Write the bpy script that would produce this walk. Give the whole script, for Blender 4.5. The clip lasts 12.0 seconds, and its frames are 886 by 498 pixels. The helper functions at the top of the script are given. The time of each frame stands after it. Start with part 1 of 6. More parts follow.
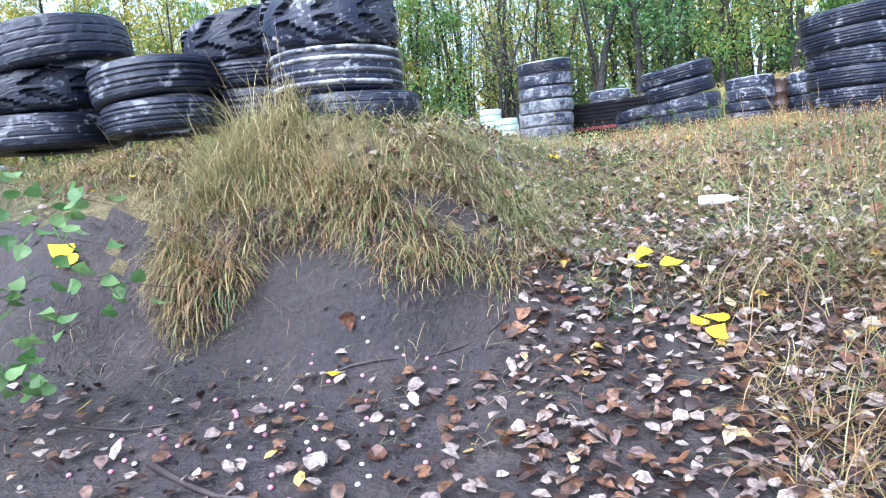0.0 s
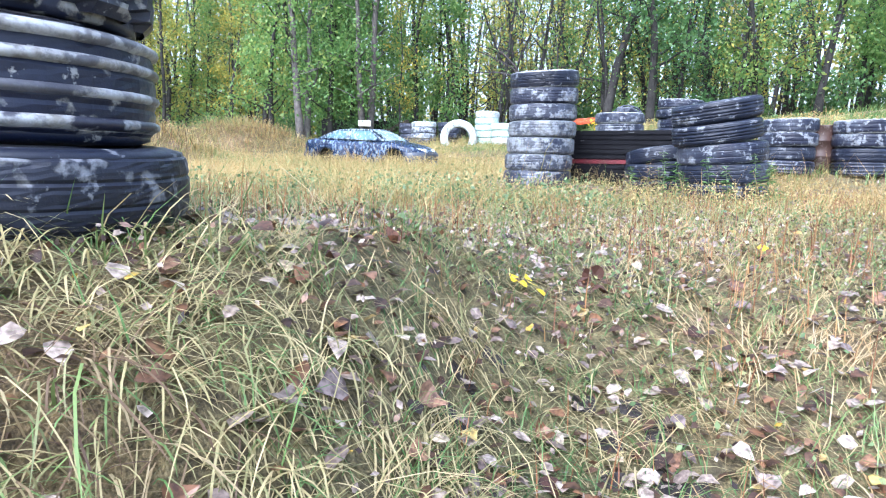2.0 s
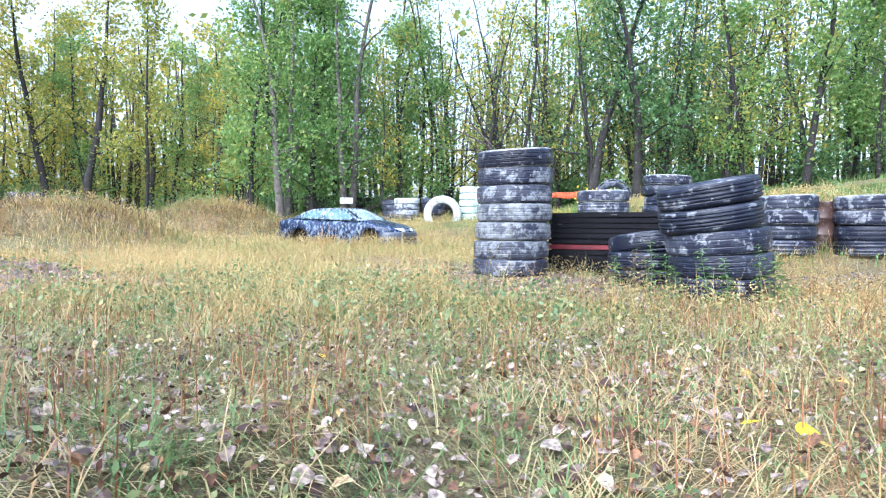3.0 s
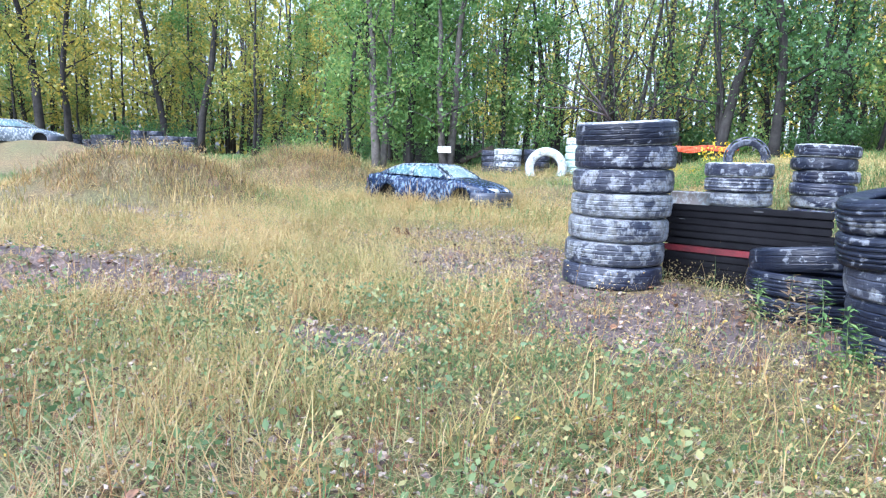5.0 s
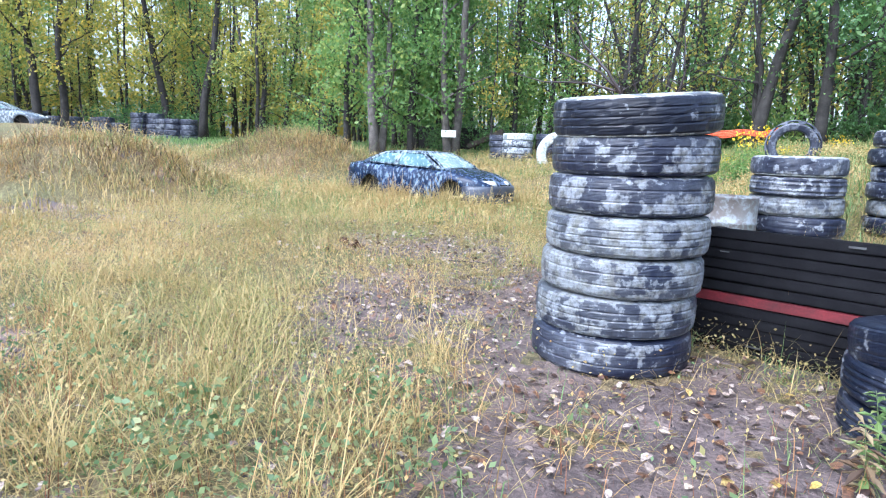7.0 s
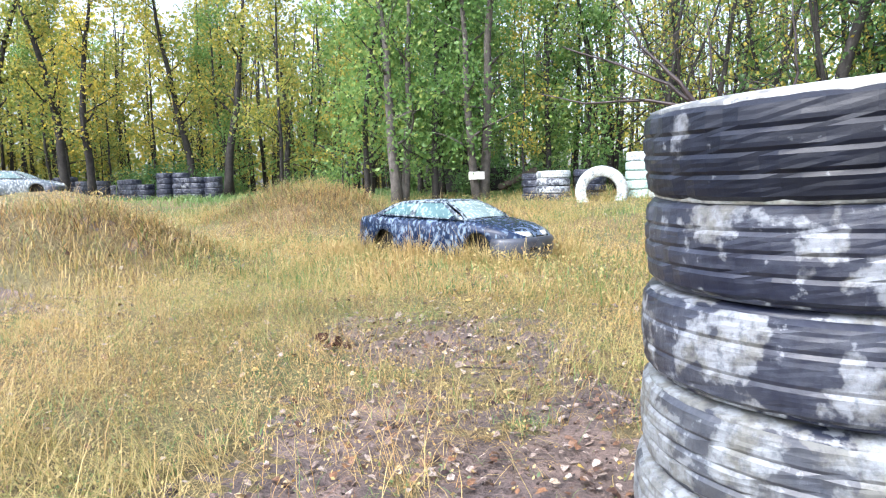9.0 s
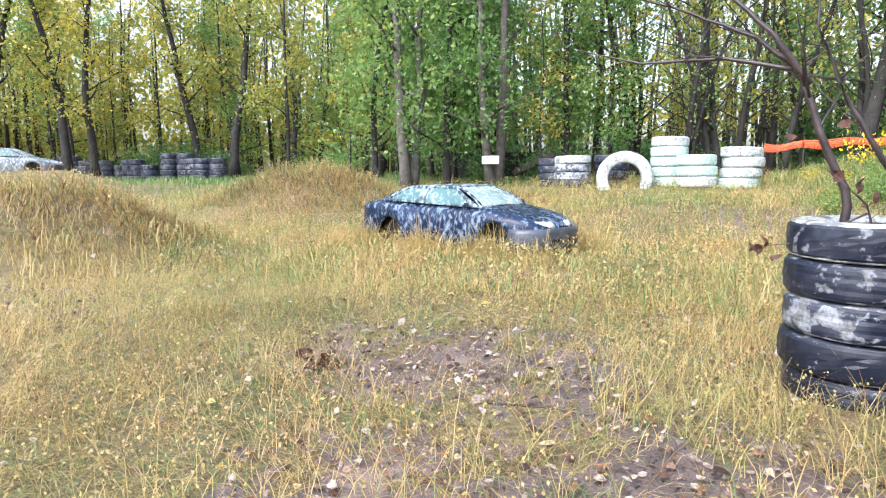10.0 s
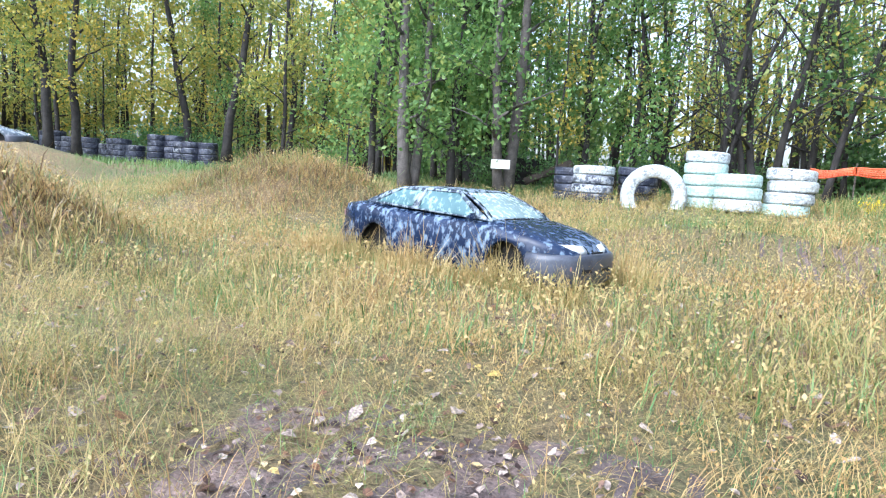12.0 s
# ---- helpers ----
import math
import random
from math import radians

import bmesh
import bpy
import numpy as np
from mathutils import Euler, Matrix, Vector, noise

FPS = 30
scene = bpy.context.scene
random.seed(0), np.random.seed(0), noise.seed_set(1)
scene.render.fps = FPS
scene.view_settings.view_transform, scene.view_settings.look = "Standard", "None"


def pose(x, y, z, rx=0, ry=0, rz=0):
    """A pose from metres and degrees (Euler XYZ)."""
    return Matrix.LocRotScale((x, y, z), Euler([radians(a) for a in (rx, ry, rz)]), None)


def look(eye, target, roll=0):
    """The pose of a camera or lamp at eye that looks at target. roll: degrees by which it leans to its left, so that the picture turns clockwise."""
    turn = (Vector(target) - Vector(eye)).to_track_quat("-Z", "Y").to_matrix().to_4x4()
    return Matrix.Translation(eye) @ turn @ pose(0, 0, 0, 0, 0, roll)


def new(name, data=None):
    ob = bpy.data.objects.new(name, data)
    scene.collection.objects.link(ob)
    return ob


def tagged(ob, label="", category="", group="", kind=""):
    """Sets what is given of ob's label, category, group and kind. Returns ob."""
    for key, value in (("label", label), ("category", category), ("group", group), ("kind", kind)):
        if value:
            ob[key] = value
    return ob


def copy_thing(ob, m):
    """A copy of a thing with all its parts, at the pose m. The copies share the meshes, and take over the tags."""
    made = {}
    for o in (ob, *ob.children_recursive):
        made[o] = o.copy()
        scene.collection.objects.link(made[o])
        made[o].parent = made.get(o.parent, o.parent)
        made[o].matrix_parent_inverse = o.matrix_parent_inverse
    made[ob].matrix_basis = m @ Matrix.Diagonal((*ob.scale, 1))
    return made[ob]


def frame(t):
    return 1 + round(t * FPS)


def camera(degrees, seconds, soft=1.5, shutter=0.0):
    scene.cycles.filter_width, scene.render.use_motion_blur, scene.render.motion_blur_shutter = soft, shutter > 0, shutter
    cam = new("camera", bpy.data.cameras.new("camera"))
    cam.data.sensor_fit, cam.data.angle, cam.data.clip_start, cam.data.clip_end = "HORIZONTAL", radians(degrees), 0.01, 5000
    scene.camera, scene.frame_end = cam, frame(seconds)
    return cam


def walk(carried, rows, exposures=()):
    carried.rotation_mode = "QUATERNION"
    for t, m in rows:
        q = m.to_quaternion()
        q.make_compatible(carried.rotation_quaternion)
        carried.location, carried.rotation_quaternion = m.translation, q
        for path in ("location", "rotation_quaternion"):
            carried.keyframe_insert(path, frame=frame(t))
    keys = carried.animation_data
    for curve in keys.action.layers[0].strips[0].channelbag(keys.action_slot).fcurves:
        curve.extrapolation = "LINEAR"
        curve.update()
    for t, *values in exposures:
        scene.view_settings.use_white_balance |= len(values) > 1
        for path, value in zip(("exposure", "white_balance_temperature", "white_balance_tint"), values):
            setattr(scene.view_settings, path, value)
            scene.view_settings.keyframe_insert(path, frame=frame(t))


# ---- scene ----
cam = camera(70.7, 12.0, soft=1.15)
PATH = [
    (0, (1.082, -0.6, 0.005), (0.714, 1.348, -0.262), -5.6),
    (0.5, (1.055, 0.05, 0.109), (0.637, 1.97, -0.261), -5.6),
    (1, (1.027, 0.73, 0.257), (0.691, 2.671, -0.087), -3.0),
    (1.5, (1.087, 1.407, 0.388), (0.779, 3.358, 0.077), -2.0),
    (1.9, (1.185, 1.914, 0.48), (0.811, 3.852, 0.157), -0.8),
    (2, (1.198, 2.014, 0.49), (0.866, 3.963, 0.191), 1.2),
    (2.5, (1.311, 2.644, 0.681), (1.112, 4.609, 0.368), 0.5),
    (3, (1.44, 3.254, 0.713), (1.119, 5.227, 0.641), 0.3),
    (3.5, (1.488, 3.6, 0.431), (1.096, 5.555, 0.274), -5.1),
    (3.6, (1.456, 3.688, 0.447), (1.058, 5.634, 0.207), -4.1),
    (3.7, (1.431, 3.804, 0.478), (1.011, 5.747, 0.256), -3.4),
    (5.3, (1.391, 5.419, 1.314), (0.725, 7.284, 1.035), 1.9),
    (5.5, (1.385, 5.721, 1.298), (0.734, 7.591, 1.015), -0.8),
    (6, (1.389, 6.421, 1.349), (0.708, 8.275, 1.037), 0.8),
    (6.5, (1.375, 7.038, 1.391), (0.74, 8.905, 1.054), 1.5),
    (7, (1.365, 7.715, 1.403), (0.659, 9.558, 1.08), 2.2),
    (7.5, (1.38, 8.159, 1.559), (0.59, 9.983, 1.33), 0.9),
    (7.7, (1.336, 8.383, 1.569), (0.598, 10.23, 1.358), 1.0),
    (9.3, (0.57, 10.406, 1.542), (-0.287, 12.202, 1.34), -1.8),
    (9.5, (0.472, 10.589, 1.555), (-0.455, 12.344, 1.31), -0.2),
    (9.6, (0.424, 10.687, 1.534), (-0.516, 12.432, 1.264), 0.7),
    (9.8, (0.315, 10.941, 1.52), (-0.638, 12.681, 1.266), 0.6),
    (10, (0.161, 11.22, 1.509), (-0.695, 13.011, 1.266), -0.5),
    (10.5, (-0.085, 11.847, 1.486), (-0.843, 13.68, 1.224), 0.1),
    (11, (-0.353, 12.458, 1.485), (-1.051, 14.327, 1.345), 2.2),
    (11.3, (-0.546, 12.752, 1.531), (-1.188, 14.634, 1.322), 1.2),
    (11.5, (-0.634, 13.002, 1.477), (-1.299, 14.876, 1.263), 2.4),
    (12, (-0.924, 13.543, 1.441), (-1.776, 15.338, 1.211), 3.6),
]
walk(cam, [(t, look(eye, target, roll)) for t, eye, target, roll in PATH],
     exposures=[(0, 1.8, 5300, 11), (1.5, 1.92, 5350, 11), (2.5, 1.9, 5350, 11), (3.5, 1.8, 5500, 10), (5.5, 1.7, 5200, 11), (6.5, 1.7, 5300, 10), (7.5, 1.72, 5450, 9), (9.5, 1.75, 6150, 10), (12, 1.7, 5550, 9)])

# ---- world and light ----
world = bpy.data.worlds.new("sky")
scene.world = world
world.use_nodes = True
wn = world.node_tree.nodes
sky = wn.new("ShaderNodeTexSky")
sky.sky_type = "NISHITA"
sky.sun_disc = False
sky.sun_elevation, sky.sun_rotation = radians(48), radians(200)
sky.air_density, sky.dust_density, sky.ozone_density = 1.0, 4.0, 1.0
wn["Background"].inputs["Strength"].default_value = 0.15
grey = wn.new("ShaderNodeHueSaturation")
grey.inputs["Saturation"].default_value = 0.55
world.node_tree.links.new(sky.outputs[0], grey.inputs["Color"])
world.node_tree.links.new(grey.outputs[0], wn["Background"].inputs["Color"])
sun = new("sun", bpy.data.lights.new("sun", "SUN"))
sun.data.energy, sun.data.angle, sun.data.color = 1.3, radians(70), (1.0, 0.98, 0.95)
sun.matrix_world = look((-6, -16, 20), (0, 0, 0))


# ---- materials ----
def ramp(nt, fac, stops):
    r = nt.nodes.new("ShaderNodeValToRGB")
    el = r.color_ramp.elements
    while len(el) < len(stops):
        el.new(0.5)
    for e, (p, c) in zip(el, stops):
        e.position, e.color = p, (*c, 1)
    nt.links.new(fac, r.inputs[0])
    return r.outputs[0]


def noise_fac(nt, scale, detail=6, rough=0.6, space="Object", lac=2.0, dist=0.0):
    tc = nt.nodes.new("ShaderNodeTexCoord")
    n = nt.nodes.new("ShaderNodeTexNoise")
    n.inputs["Scale"].default_value, n.inputs["Detail"].default_value = scale, detail
    n.inputs["Roughness"].default_value, n.inputs["Distortion"].default_value = rough, dist
    nt.links.new(tc.outputs[space], n.inputs["Vector"])
    return n.outputs[0]


def world_noise(nt, scale, detail=4):
    g = nt.nodes.new("ShaderNodeNewGeometry")
    n = nt.nodes.new("ShaderNodeTexNoise")
    n.inputs["Scale"].default_value, n.inputs["Detail"].default_value = scale, detail
    nt.links.new(g.outputs["Position"], n.inputs["Vector"])
    return n.outputs[0]


def mix(nt, fac, a, b, mode="MIX"):
    m = nt.nodes.new("ShaderNodeMix")
    m.data_type, m.blend_type = "RGBA", mode
    for s, v in ((m.inputs[0], fac), (m.inputs[6], a), (m.inputs[7], b)):
        if isinstance(v, (int, float)):
            s.default_value = v
        elif isinstance(v, tuple):
            s.default_value = (*v, 1)
        else:
            nt.links.new(v, s)
    return m.outputs[2]


def math_node(nt, op, a, b=0.0):
    m = nt.nodes.new("ShaderNodeMath")
    m.operation = op
    for s, v in ((m.inputs[0], a), (m.inputs[1], b)):
        if isinstance(v, (int, float)):
            s.default_value = v
        else:
            nt.links.new(v, s)
    return m.outputs[0]


def base(name, rough=0.7, metal=0.0):
    m = bpy.data.materials.new(name)
    m.use_nodes = True
    b = m.node_tree.nodes["Principled BSDF"]
    b.inputs["Roughness"].default_value, b.inputs["Metallic"].default_value = rough, metal
    return m, m.node_tree, b


def bump(nt, b, height, strength=0.4, dist=0.01):
    n = nt.nodes.new("ShaderNodeBump")
    n.inputs["Strength"].default_value, n.inputs["Distance"].default_value = strength, dist
    nt.links.new(height, n.inputs["Height"])
    nt.links.new(n.outputs[0], b.inputs["Normal"])


def two_tone(name, dark, light, scale, rough=0.7, grain=60, bump_strength=0.3, bump_dist=0.004, metal=0.0):
    m, nt, b = base(name, rough, metal)
    big = ramp(nt, noise_fac(nt, scale), [(0.3, dark), (0.7, light)])
    fine = ramp(nt, noise_fac(nt, grain, 3), [(0.3, (0.75, 0.75, 0.75)), (0.7, (1.15, 1.15, 1.15))])
    nt.links.new(mix(nt, 1.0, big, fine, "MULTIPLY"), b.inputs["Base Color"])
    bump(nt, b, noise_fac(nt, grain, 4), bump_strength, bump_dist)
    return m


def with_random(nt, scale, amount=30.0, detail=7.0):
    """Object coordinates shifted by the object's own random number."""
    tc = nt.nodes.new("ShaderNodeTexCoord")
    oi = nt.nodes.new("ShaderNodeObjectInfo")
    v = nt.nodes.new("ShaderNodeVectorMath")
    v.operation = "ADD"
    nt.links.new(tc.outputs["Object"], v.inputs[0])
    nt.links.new(math_node(nt, "MULTIPLY", oi.outputs["Random"], amount), v.inputs[1])
    n = nt.nodes.new("ShaderNodeTexNoise")
    n.inputs["Scale"].default_value, n.inputs["Detail"].default_value, n.inputs["Roughness"].default_value = scale, detail, 0.62
    nt.links.new(v.outputs[0], n.inputs["Vector"])
    return n.outputs[0], oi.outputs["Random"]


def rubber(name, dark, mid, pale, cover, rough=0.55):
    """Weathered rubber under crisp blotches and splats of paint; cover is how much of it is painted."""
    m, nt, b = base(name, rough)
    n1, rnd = with_random(nt, 1.7)
    n2, _ = with_random(nt, 5.5, 17.0, 3.0)
    n3, _ = with_random(nt, 45.0, 9.0)
    n4, _ = with_random(nt, 15.0, 23.0, 4.0)
    body = ramp(nt, n1, [(0.35, dark), (0.68, mid)])
    tone = math_node(nt, "MULTIPLY", math_node(nt, "SUBTRACT", rnd, 0.5), 0.08)
    field = math_node(nt, "ADD", math_node(nt, "ADD", math_node(nt, "MULTIPLY", n2, 0.75), math_node(nt, "MULTIPLY", n1, 0.25)), tone)
    edge = math_node(nt, "ADD", field, math_node(nt, "MULTIPLY", math_node(nt, "SUBTRACT", n4, 0.5), 0.30))
    thick = ramp(nt, edge, [(0.505 - cover, (0, 0, 0)), (0.535 - cover, (0.72, 0.72, 0.72)), (0.61 - cover, (0.95, 0.95, 0.95))])
    splats = ramp(nt, n4, [(0.605 - cover * 0.3, (0, 0, 0)), (0.645 - cover * 0.3, (0.7, 0.7, 0.7))])
    thin = ramp(nt, n1, [(0.42 - cover, (0, 0, 0)), (0.62 - cover, (0.24, 0.24, 0.24))])
    fac = mix(nt, 1.0, mix(nt, 1.0, thick, splats, "LIGHTEN"), thin, "LIGHTEN")
    worn = ramp(nt, n3, [(0.34, (0.45, 0.45, 0.45)), (0.52, (1, 1, 1))])
    warm = tuple(c * k for c, k in zip(pale, (0.62, 0.58, 0.50)))
    paint = mix(nt, ramp(nt, n4, [(0.42, (0, 0, 0)), (0.56, (1, 1, 1))]), warm, pale)
    nt.links.new(mix(nt, mix(nt, 1.0, fac, worn, "MULTIPLY"), body, paint), b.inputs["Base Color"])
    nt.links.new(ramp(nt, n2, [(0.3, (0.28, 0.28, 0.28)), (0.7, (0.60, 0.60, 0.60))]), b.inputs["Roughness"])
    b.inputs["Specular IOR Level"].default_value = 0.45
    bump(nt, b, n3, 0.35, 0.004)
    return m


def leafy(name, stops, rough=0.5, trans=0.45, patch=None, objrand=0.0, mottle=0.0):
    """Thin blades and leaves: colour by piece, some light passes through."""
    m, nt, b = base(name, rough)
    g = nt.nodes.new("ShaderNodeNewGeometry")
    fac = g.outputs["Random Per Island"]
    if patch:
        w = world_noise(nt, patch, 3)
        fac = math_node(nt, "ADD", math_node(nt, "MULTIPLY", fac, 0.45), math_node(nt, "MULTIPLY", math_node(nt, "SUBTRACT", w, 0.33), 1.6))
    if objrand:
        oi = nt.nodes.new("ShaderNodeObjectInfo")
        fac = math_node(nt, "ADD", math_node(nt, "MULTIPLY", fac, 1 - objrand), math_node(nt, "MULTIPLY", oi.outputs["Random"], objrand))
    col = ramp(nt, fac, stops)
    if mottle:
        col = mix(nt, 1.0, col, ramp(nt, world_noise(nt, mottle, 5), [(0.36, (0.40, 0.38, 0.38)), (0.62, (1.2, 1.2, 1.2))]), "MULTIPLY")
    nt.links.new(col, b.inputs["Base Color"])
    t = nt.nodes.new("ShaderNodeBsdfTranslucent")
    nt.links.new(col, t.inputs["Color"])
    s = nt.nodes.new("ShaderNodeMixShader")
    s.inputs[0].default_value = trans
    nt.links.new(b.outputs[0], s.inputs[1])
    nt.links.new(t.outputs[0], s.inputs[2])
    nt.links.new(s.outputs[0], nt.nodes["Material Output"].inputs["Surface"])
    return m


def soil(name="soil", k=1.0, warm=(1, 1, 1)):
    m, nt, b = base(name, 0.85)
    n1, n2, n3 = noise_fac(nt, 0.35, 5), noise_fac(nt, 2.5, 6), noise_fac(nt, 38, 5)
    a = ramp(nt, n2, [(p, tuple(k * v * w for v, w in zip(q, warm))) for p, q in ((0.3, (0.04, 0.033, 0.034)), (0.55, (0.085, 0.070, 0.068)), (0.75, (0.17, 0.14, 0.13)))])
    c = ramp(nt, n1, [(0.35, (0.85, 0.85, 0.95)), (0.7, (1.2, 1.1, 1.0))])
    d = ramp(nt, n3, [(0.3, (0.55, 0.55, 0.55)), (0.7, (1.35, 1.35, 1.35))])
    nt.links.new(mix(nt, 1.0, mix(nt, 1.0, a, c, "MULTIPLY"), d, "MULTIPLY"), b.inputs["Base Color"])
    nt.links.new(ramp(nt, n2, [(0.3, (0.45, 0.45, 0.45)), (0.6, (0.9, 0.9, 0.9))]), b.inputs["Roughness"])
    bump(nt, b, n3, 0.9, 0.03)
    return m


M_SOIL = soil("soil", 0.54)
M_DRY = soil("dry_trodden_soil", 1.6, (1.08, 1.0, 0.93))
def thatch():
    m, nt, b = base("thatch", 0.9)
    n1, n2, n3 = noise_fac(nt, 0.5, 4), noise_fac(nt, 14, 6, 0.7), noise_fac(nt, 90, 4, 0.7)
    a = ramp(nt, n2, [(0.3, (0.07, 0.055, 0.035)), (0.5, (0.19, 0.15, 0.08)), (0.7, (0.34, 0.27, 0.15))])
    c = ramp(nt, n1, [(0.35, (0.75, 0.9, 0.75)), (0.65, (1.1, 1.0, 0.95))])
    d = ramp(nt, n3, [(0.35, (0.5, 0.5, 0.5)), (0.65, (1.4, 1.4, 1.4))])
    nt.links.new(mix(nt, 1.0, mix(nt, 1.0, a, c, "MULTIPLY"), d, "MULTIPLY"), b.inputs["Base Color"])
    bump(nt, b, n3, 1.0, 0.03)
    return m


M_THATCH = thatch()
M_BLACK = rubber("black_rubber", (0.003, 0.005, 0.014), (0.011, 0.016, 0.036), (0.20, 0.215, 0.25), -0.085)
M_GREY = rubber("painted_rubber", (0.004, 0.006, 0.019), (0.016, 0.022, 0.05), (0.25, 0.27, 0.31), -0.02)
M_PALE = rubber("grey_painted_rubber", (0.010, 0.014, 0.032), (0.05, 0.057, 0.08), (0.235, 0.255, 0.285), 0.055)
M_CHALK = rubber("chalky_sidewall", (0.03, 0.035, 0.05), (0.12, 0.13, 0.15), (0.46, 0.48, 0.50), 0.06)
M_SPLASH = rubber("navy_rubber_with_cream_splashes", (0.004, 0.007, 0.022), (0.013, 0.020, 0.052), (0.36, 0.37, 0.37), -0.045)
M_MOTTLE = rubber("blue_grey_mottled_rubber", (0.02, 0.025, 0.045), (0.09, 0.105, 0.14), (0.44, 0.48, 0.54), 0.02)
M_WHITE = rubber("white_painted_rubber", (0.05, 0.06, 0.08), (0.26, 0.31, 0.35), (0.58, 0.63, 0.67), 0.09)
M_MINT = rubber("mint_painted_rubber", (0.20, 0.30, 0.30), (0.34, 0.49, 0.48), (0.50, 0.66, 0.65), 0.14)
M_BLUE = rubber("blue_grey_rubber", (0.008, 0.011, 0.025), (0.03, 0.036, 0.065), (0.13, 0.145, 0.19), 0.0)
M_BARK = two_tone("bark", (0.012, 0.011, 0.011), (0.048, 0.044, 0.042), 3.0, 0.9, 25, 0.8, 0.03)
M_BARK_PALE = two_tone("pale_bark", (0.05, 0.045, 0.042), (0.15, 0.135, 0.125), 4.0, 0.9, 25, 0.8, 0.03)
M_WOOD_DARK = two_tone("dead_wood", (0.03, 0.024, 0.02), (0.09, 0.07, 0.055), 5.0, 0.85, 50, 0.5, 0.01)
M_TWIG = two_tone("wet_twig_bark", (0.018, 0.012, 0.013), (0.06, 0.042, 0.044), 8.0, 0.4, 60, 0.4, 0.004)
M_SIGN = two_tone("white_board", (0.62, 0.63, 0.62), (0.8, 0.8, 0.79), 4.0, 0.6, 80, 0.1, 0.001)
M_STRAW = leafy("straw_grass", [(0.0, (0.12, 0.18, 0.05)), (0.18, (0.24, 0.25, 0.08)), (0.38, (0.40, 0.32, 0.13)), (0.6, (0.52, 0.40, 0.18)), (0.8, (0.44, 0.27, 0.10)), (1.0, (0.58, 0.46, 0.25))], 0.55, 0.35, 0.28)
M_NEAR = leafy("matted_straw", [(0.0, (0.09, 0.15, 0.05)), (0.22, (0.24, 0.24, 0.11)), (0.42, (0.42, 0.36, 0.18)), (0.6, (0.55, 0.46, 0.26)), (0.78, (0.40, 0.25, 0.11)), (1.0, (0.62, 0.54, 0.37))], 0.55, 0.35, 0.7)
M_BANK = leafy("bank_grass", [(0.0, (0.06, 0.035, 0.025)), (0.2, (0.15, 0.085, 0.05)), (0.4, (0.27, 0.19, 0.09)), (0.6, (0.44, 0.33, 0.16)), (0.75, (0.30, 0.18, 0.08)), (0.85, (0.15, 0.22, 0.07)), (0.93, (0.20, 0.26, 0.09)), (1.0, (0.55, 0.45, 0.27))], 0.55, 0.3)
M_ORANGE = leafy("orange_dry_grass", [(0.0, (0.17, 0.11, 0.05)), (0.35, (0.36, 0.235, 0.095)), (0.7, (0.50, 0.335, 0.145)), (0.9, (0.30, 0.29, 0.11)), (1.0, (0.56, 0.44, 0.23))], 0.6, 0.35)
M_RUST = leafy("rusty_stalks", [(0.0, (0.16, 0.06, 0.03)), (0.6, (0.34, 0.16, 0.07)), (1.0, (0.44, 0.28, 0.12))], 0.6, 0.25)
M_GREEN = leafy("green_grass", [(0.0, (0.06, 0.14, 0.04)), (0.5, (0.14, 0.24, 0.075)), (0.8, (0.24, 0.31, 0.11)), (1.0, (0.38, 0.36, 0.17))], 0.5, 0.35, 0.5)
M_DEAD = leafy("dead_grass", [(0.0, (0.07, 0.042, 0.028)), (0.3, (0.17, 0.11, 0.065)), (0.55, (0.29, 0.22, 0.12)), (0.78, (0.42, 0.34, 0.20)), (0.85, (0.12, 0.19, 0.06)), (1.0, (0.20, 0.27, 0.09))], 0.6, 0.3)
M_WEED = leafy("broad_weeds", [(0.0, (0.08, 0.14, 0.06)), (0.4, (0.16, 0.24, 0.10)), (0.75, (0.26, 0.32, 0.15)), (1.0, (0.38, 0.34, 0.14))], 0.45, 0.4)
M_LITTER = leafy("leaf_litter", [(0.0, (0.035, 0.02, 0.018)), (0.25, (0.10, 0.05, 0.03)), (0.45, (0.24, 0.12, 0.06)), (0.56, (0.19, 0.14, 0.13)), (0.70, (0.33, 0.26, 0.22)), (0.94, (0.50, 0.42, 0.37)), (1.0, (0.55, 0.38, 0.05))], 0.4, 0.12, mottle=60.0)
M_YELLOW = leafy("yellow_leaf", [(0.0, (0.72, 0.50, 0.01)), (1.0, (0.8, 0.62, 0.03))], 0.45, 0.3)
M_LEAF_G = leafy("green_leaves", [(0.0, (0.08, 0.17, 0.05)), (0.4, (0.15, 0.28, 0.08)), (0.8, (0.26, 0.38, 0.11)), (1.0, (0.44, 0.45, 0.11))], 0.45, 0.55, None, 0.3)
M_LEAF_Y = leafy("yellowing_leaves", [(0.0, (0.10, 0.17, 0.05)), (0.35, (0.23, 0.28, 0.07)), (0.7, (0.45, 0.40, 0.08)), (1.0, (0.62, 0.46, 0.07))], 0.45, 0.55, None, 0.3)
M_LEAF_D = leafy("dark_green_leaves", [(0.0, (0.055, 0.13, 0.045)), (0.6, (0.11, 0.22, 0.075)), (1.0, (0.20, 0.31, 0.10))], 0.4, 0.5, None, 0.3)


# ---- helpers for meshes ----
def mesh_from(name, verts, faces, material=None, smooth=False):
    me = bpy.data.meshes.new(name)
    me.from_pydata(verts, [], faces)
    if smooth:
        me.polygons.foreach_set("use_smooth", [True] * len(me.polygons))
    if material:
        me.materials.append(material)
    return me


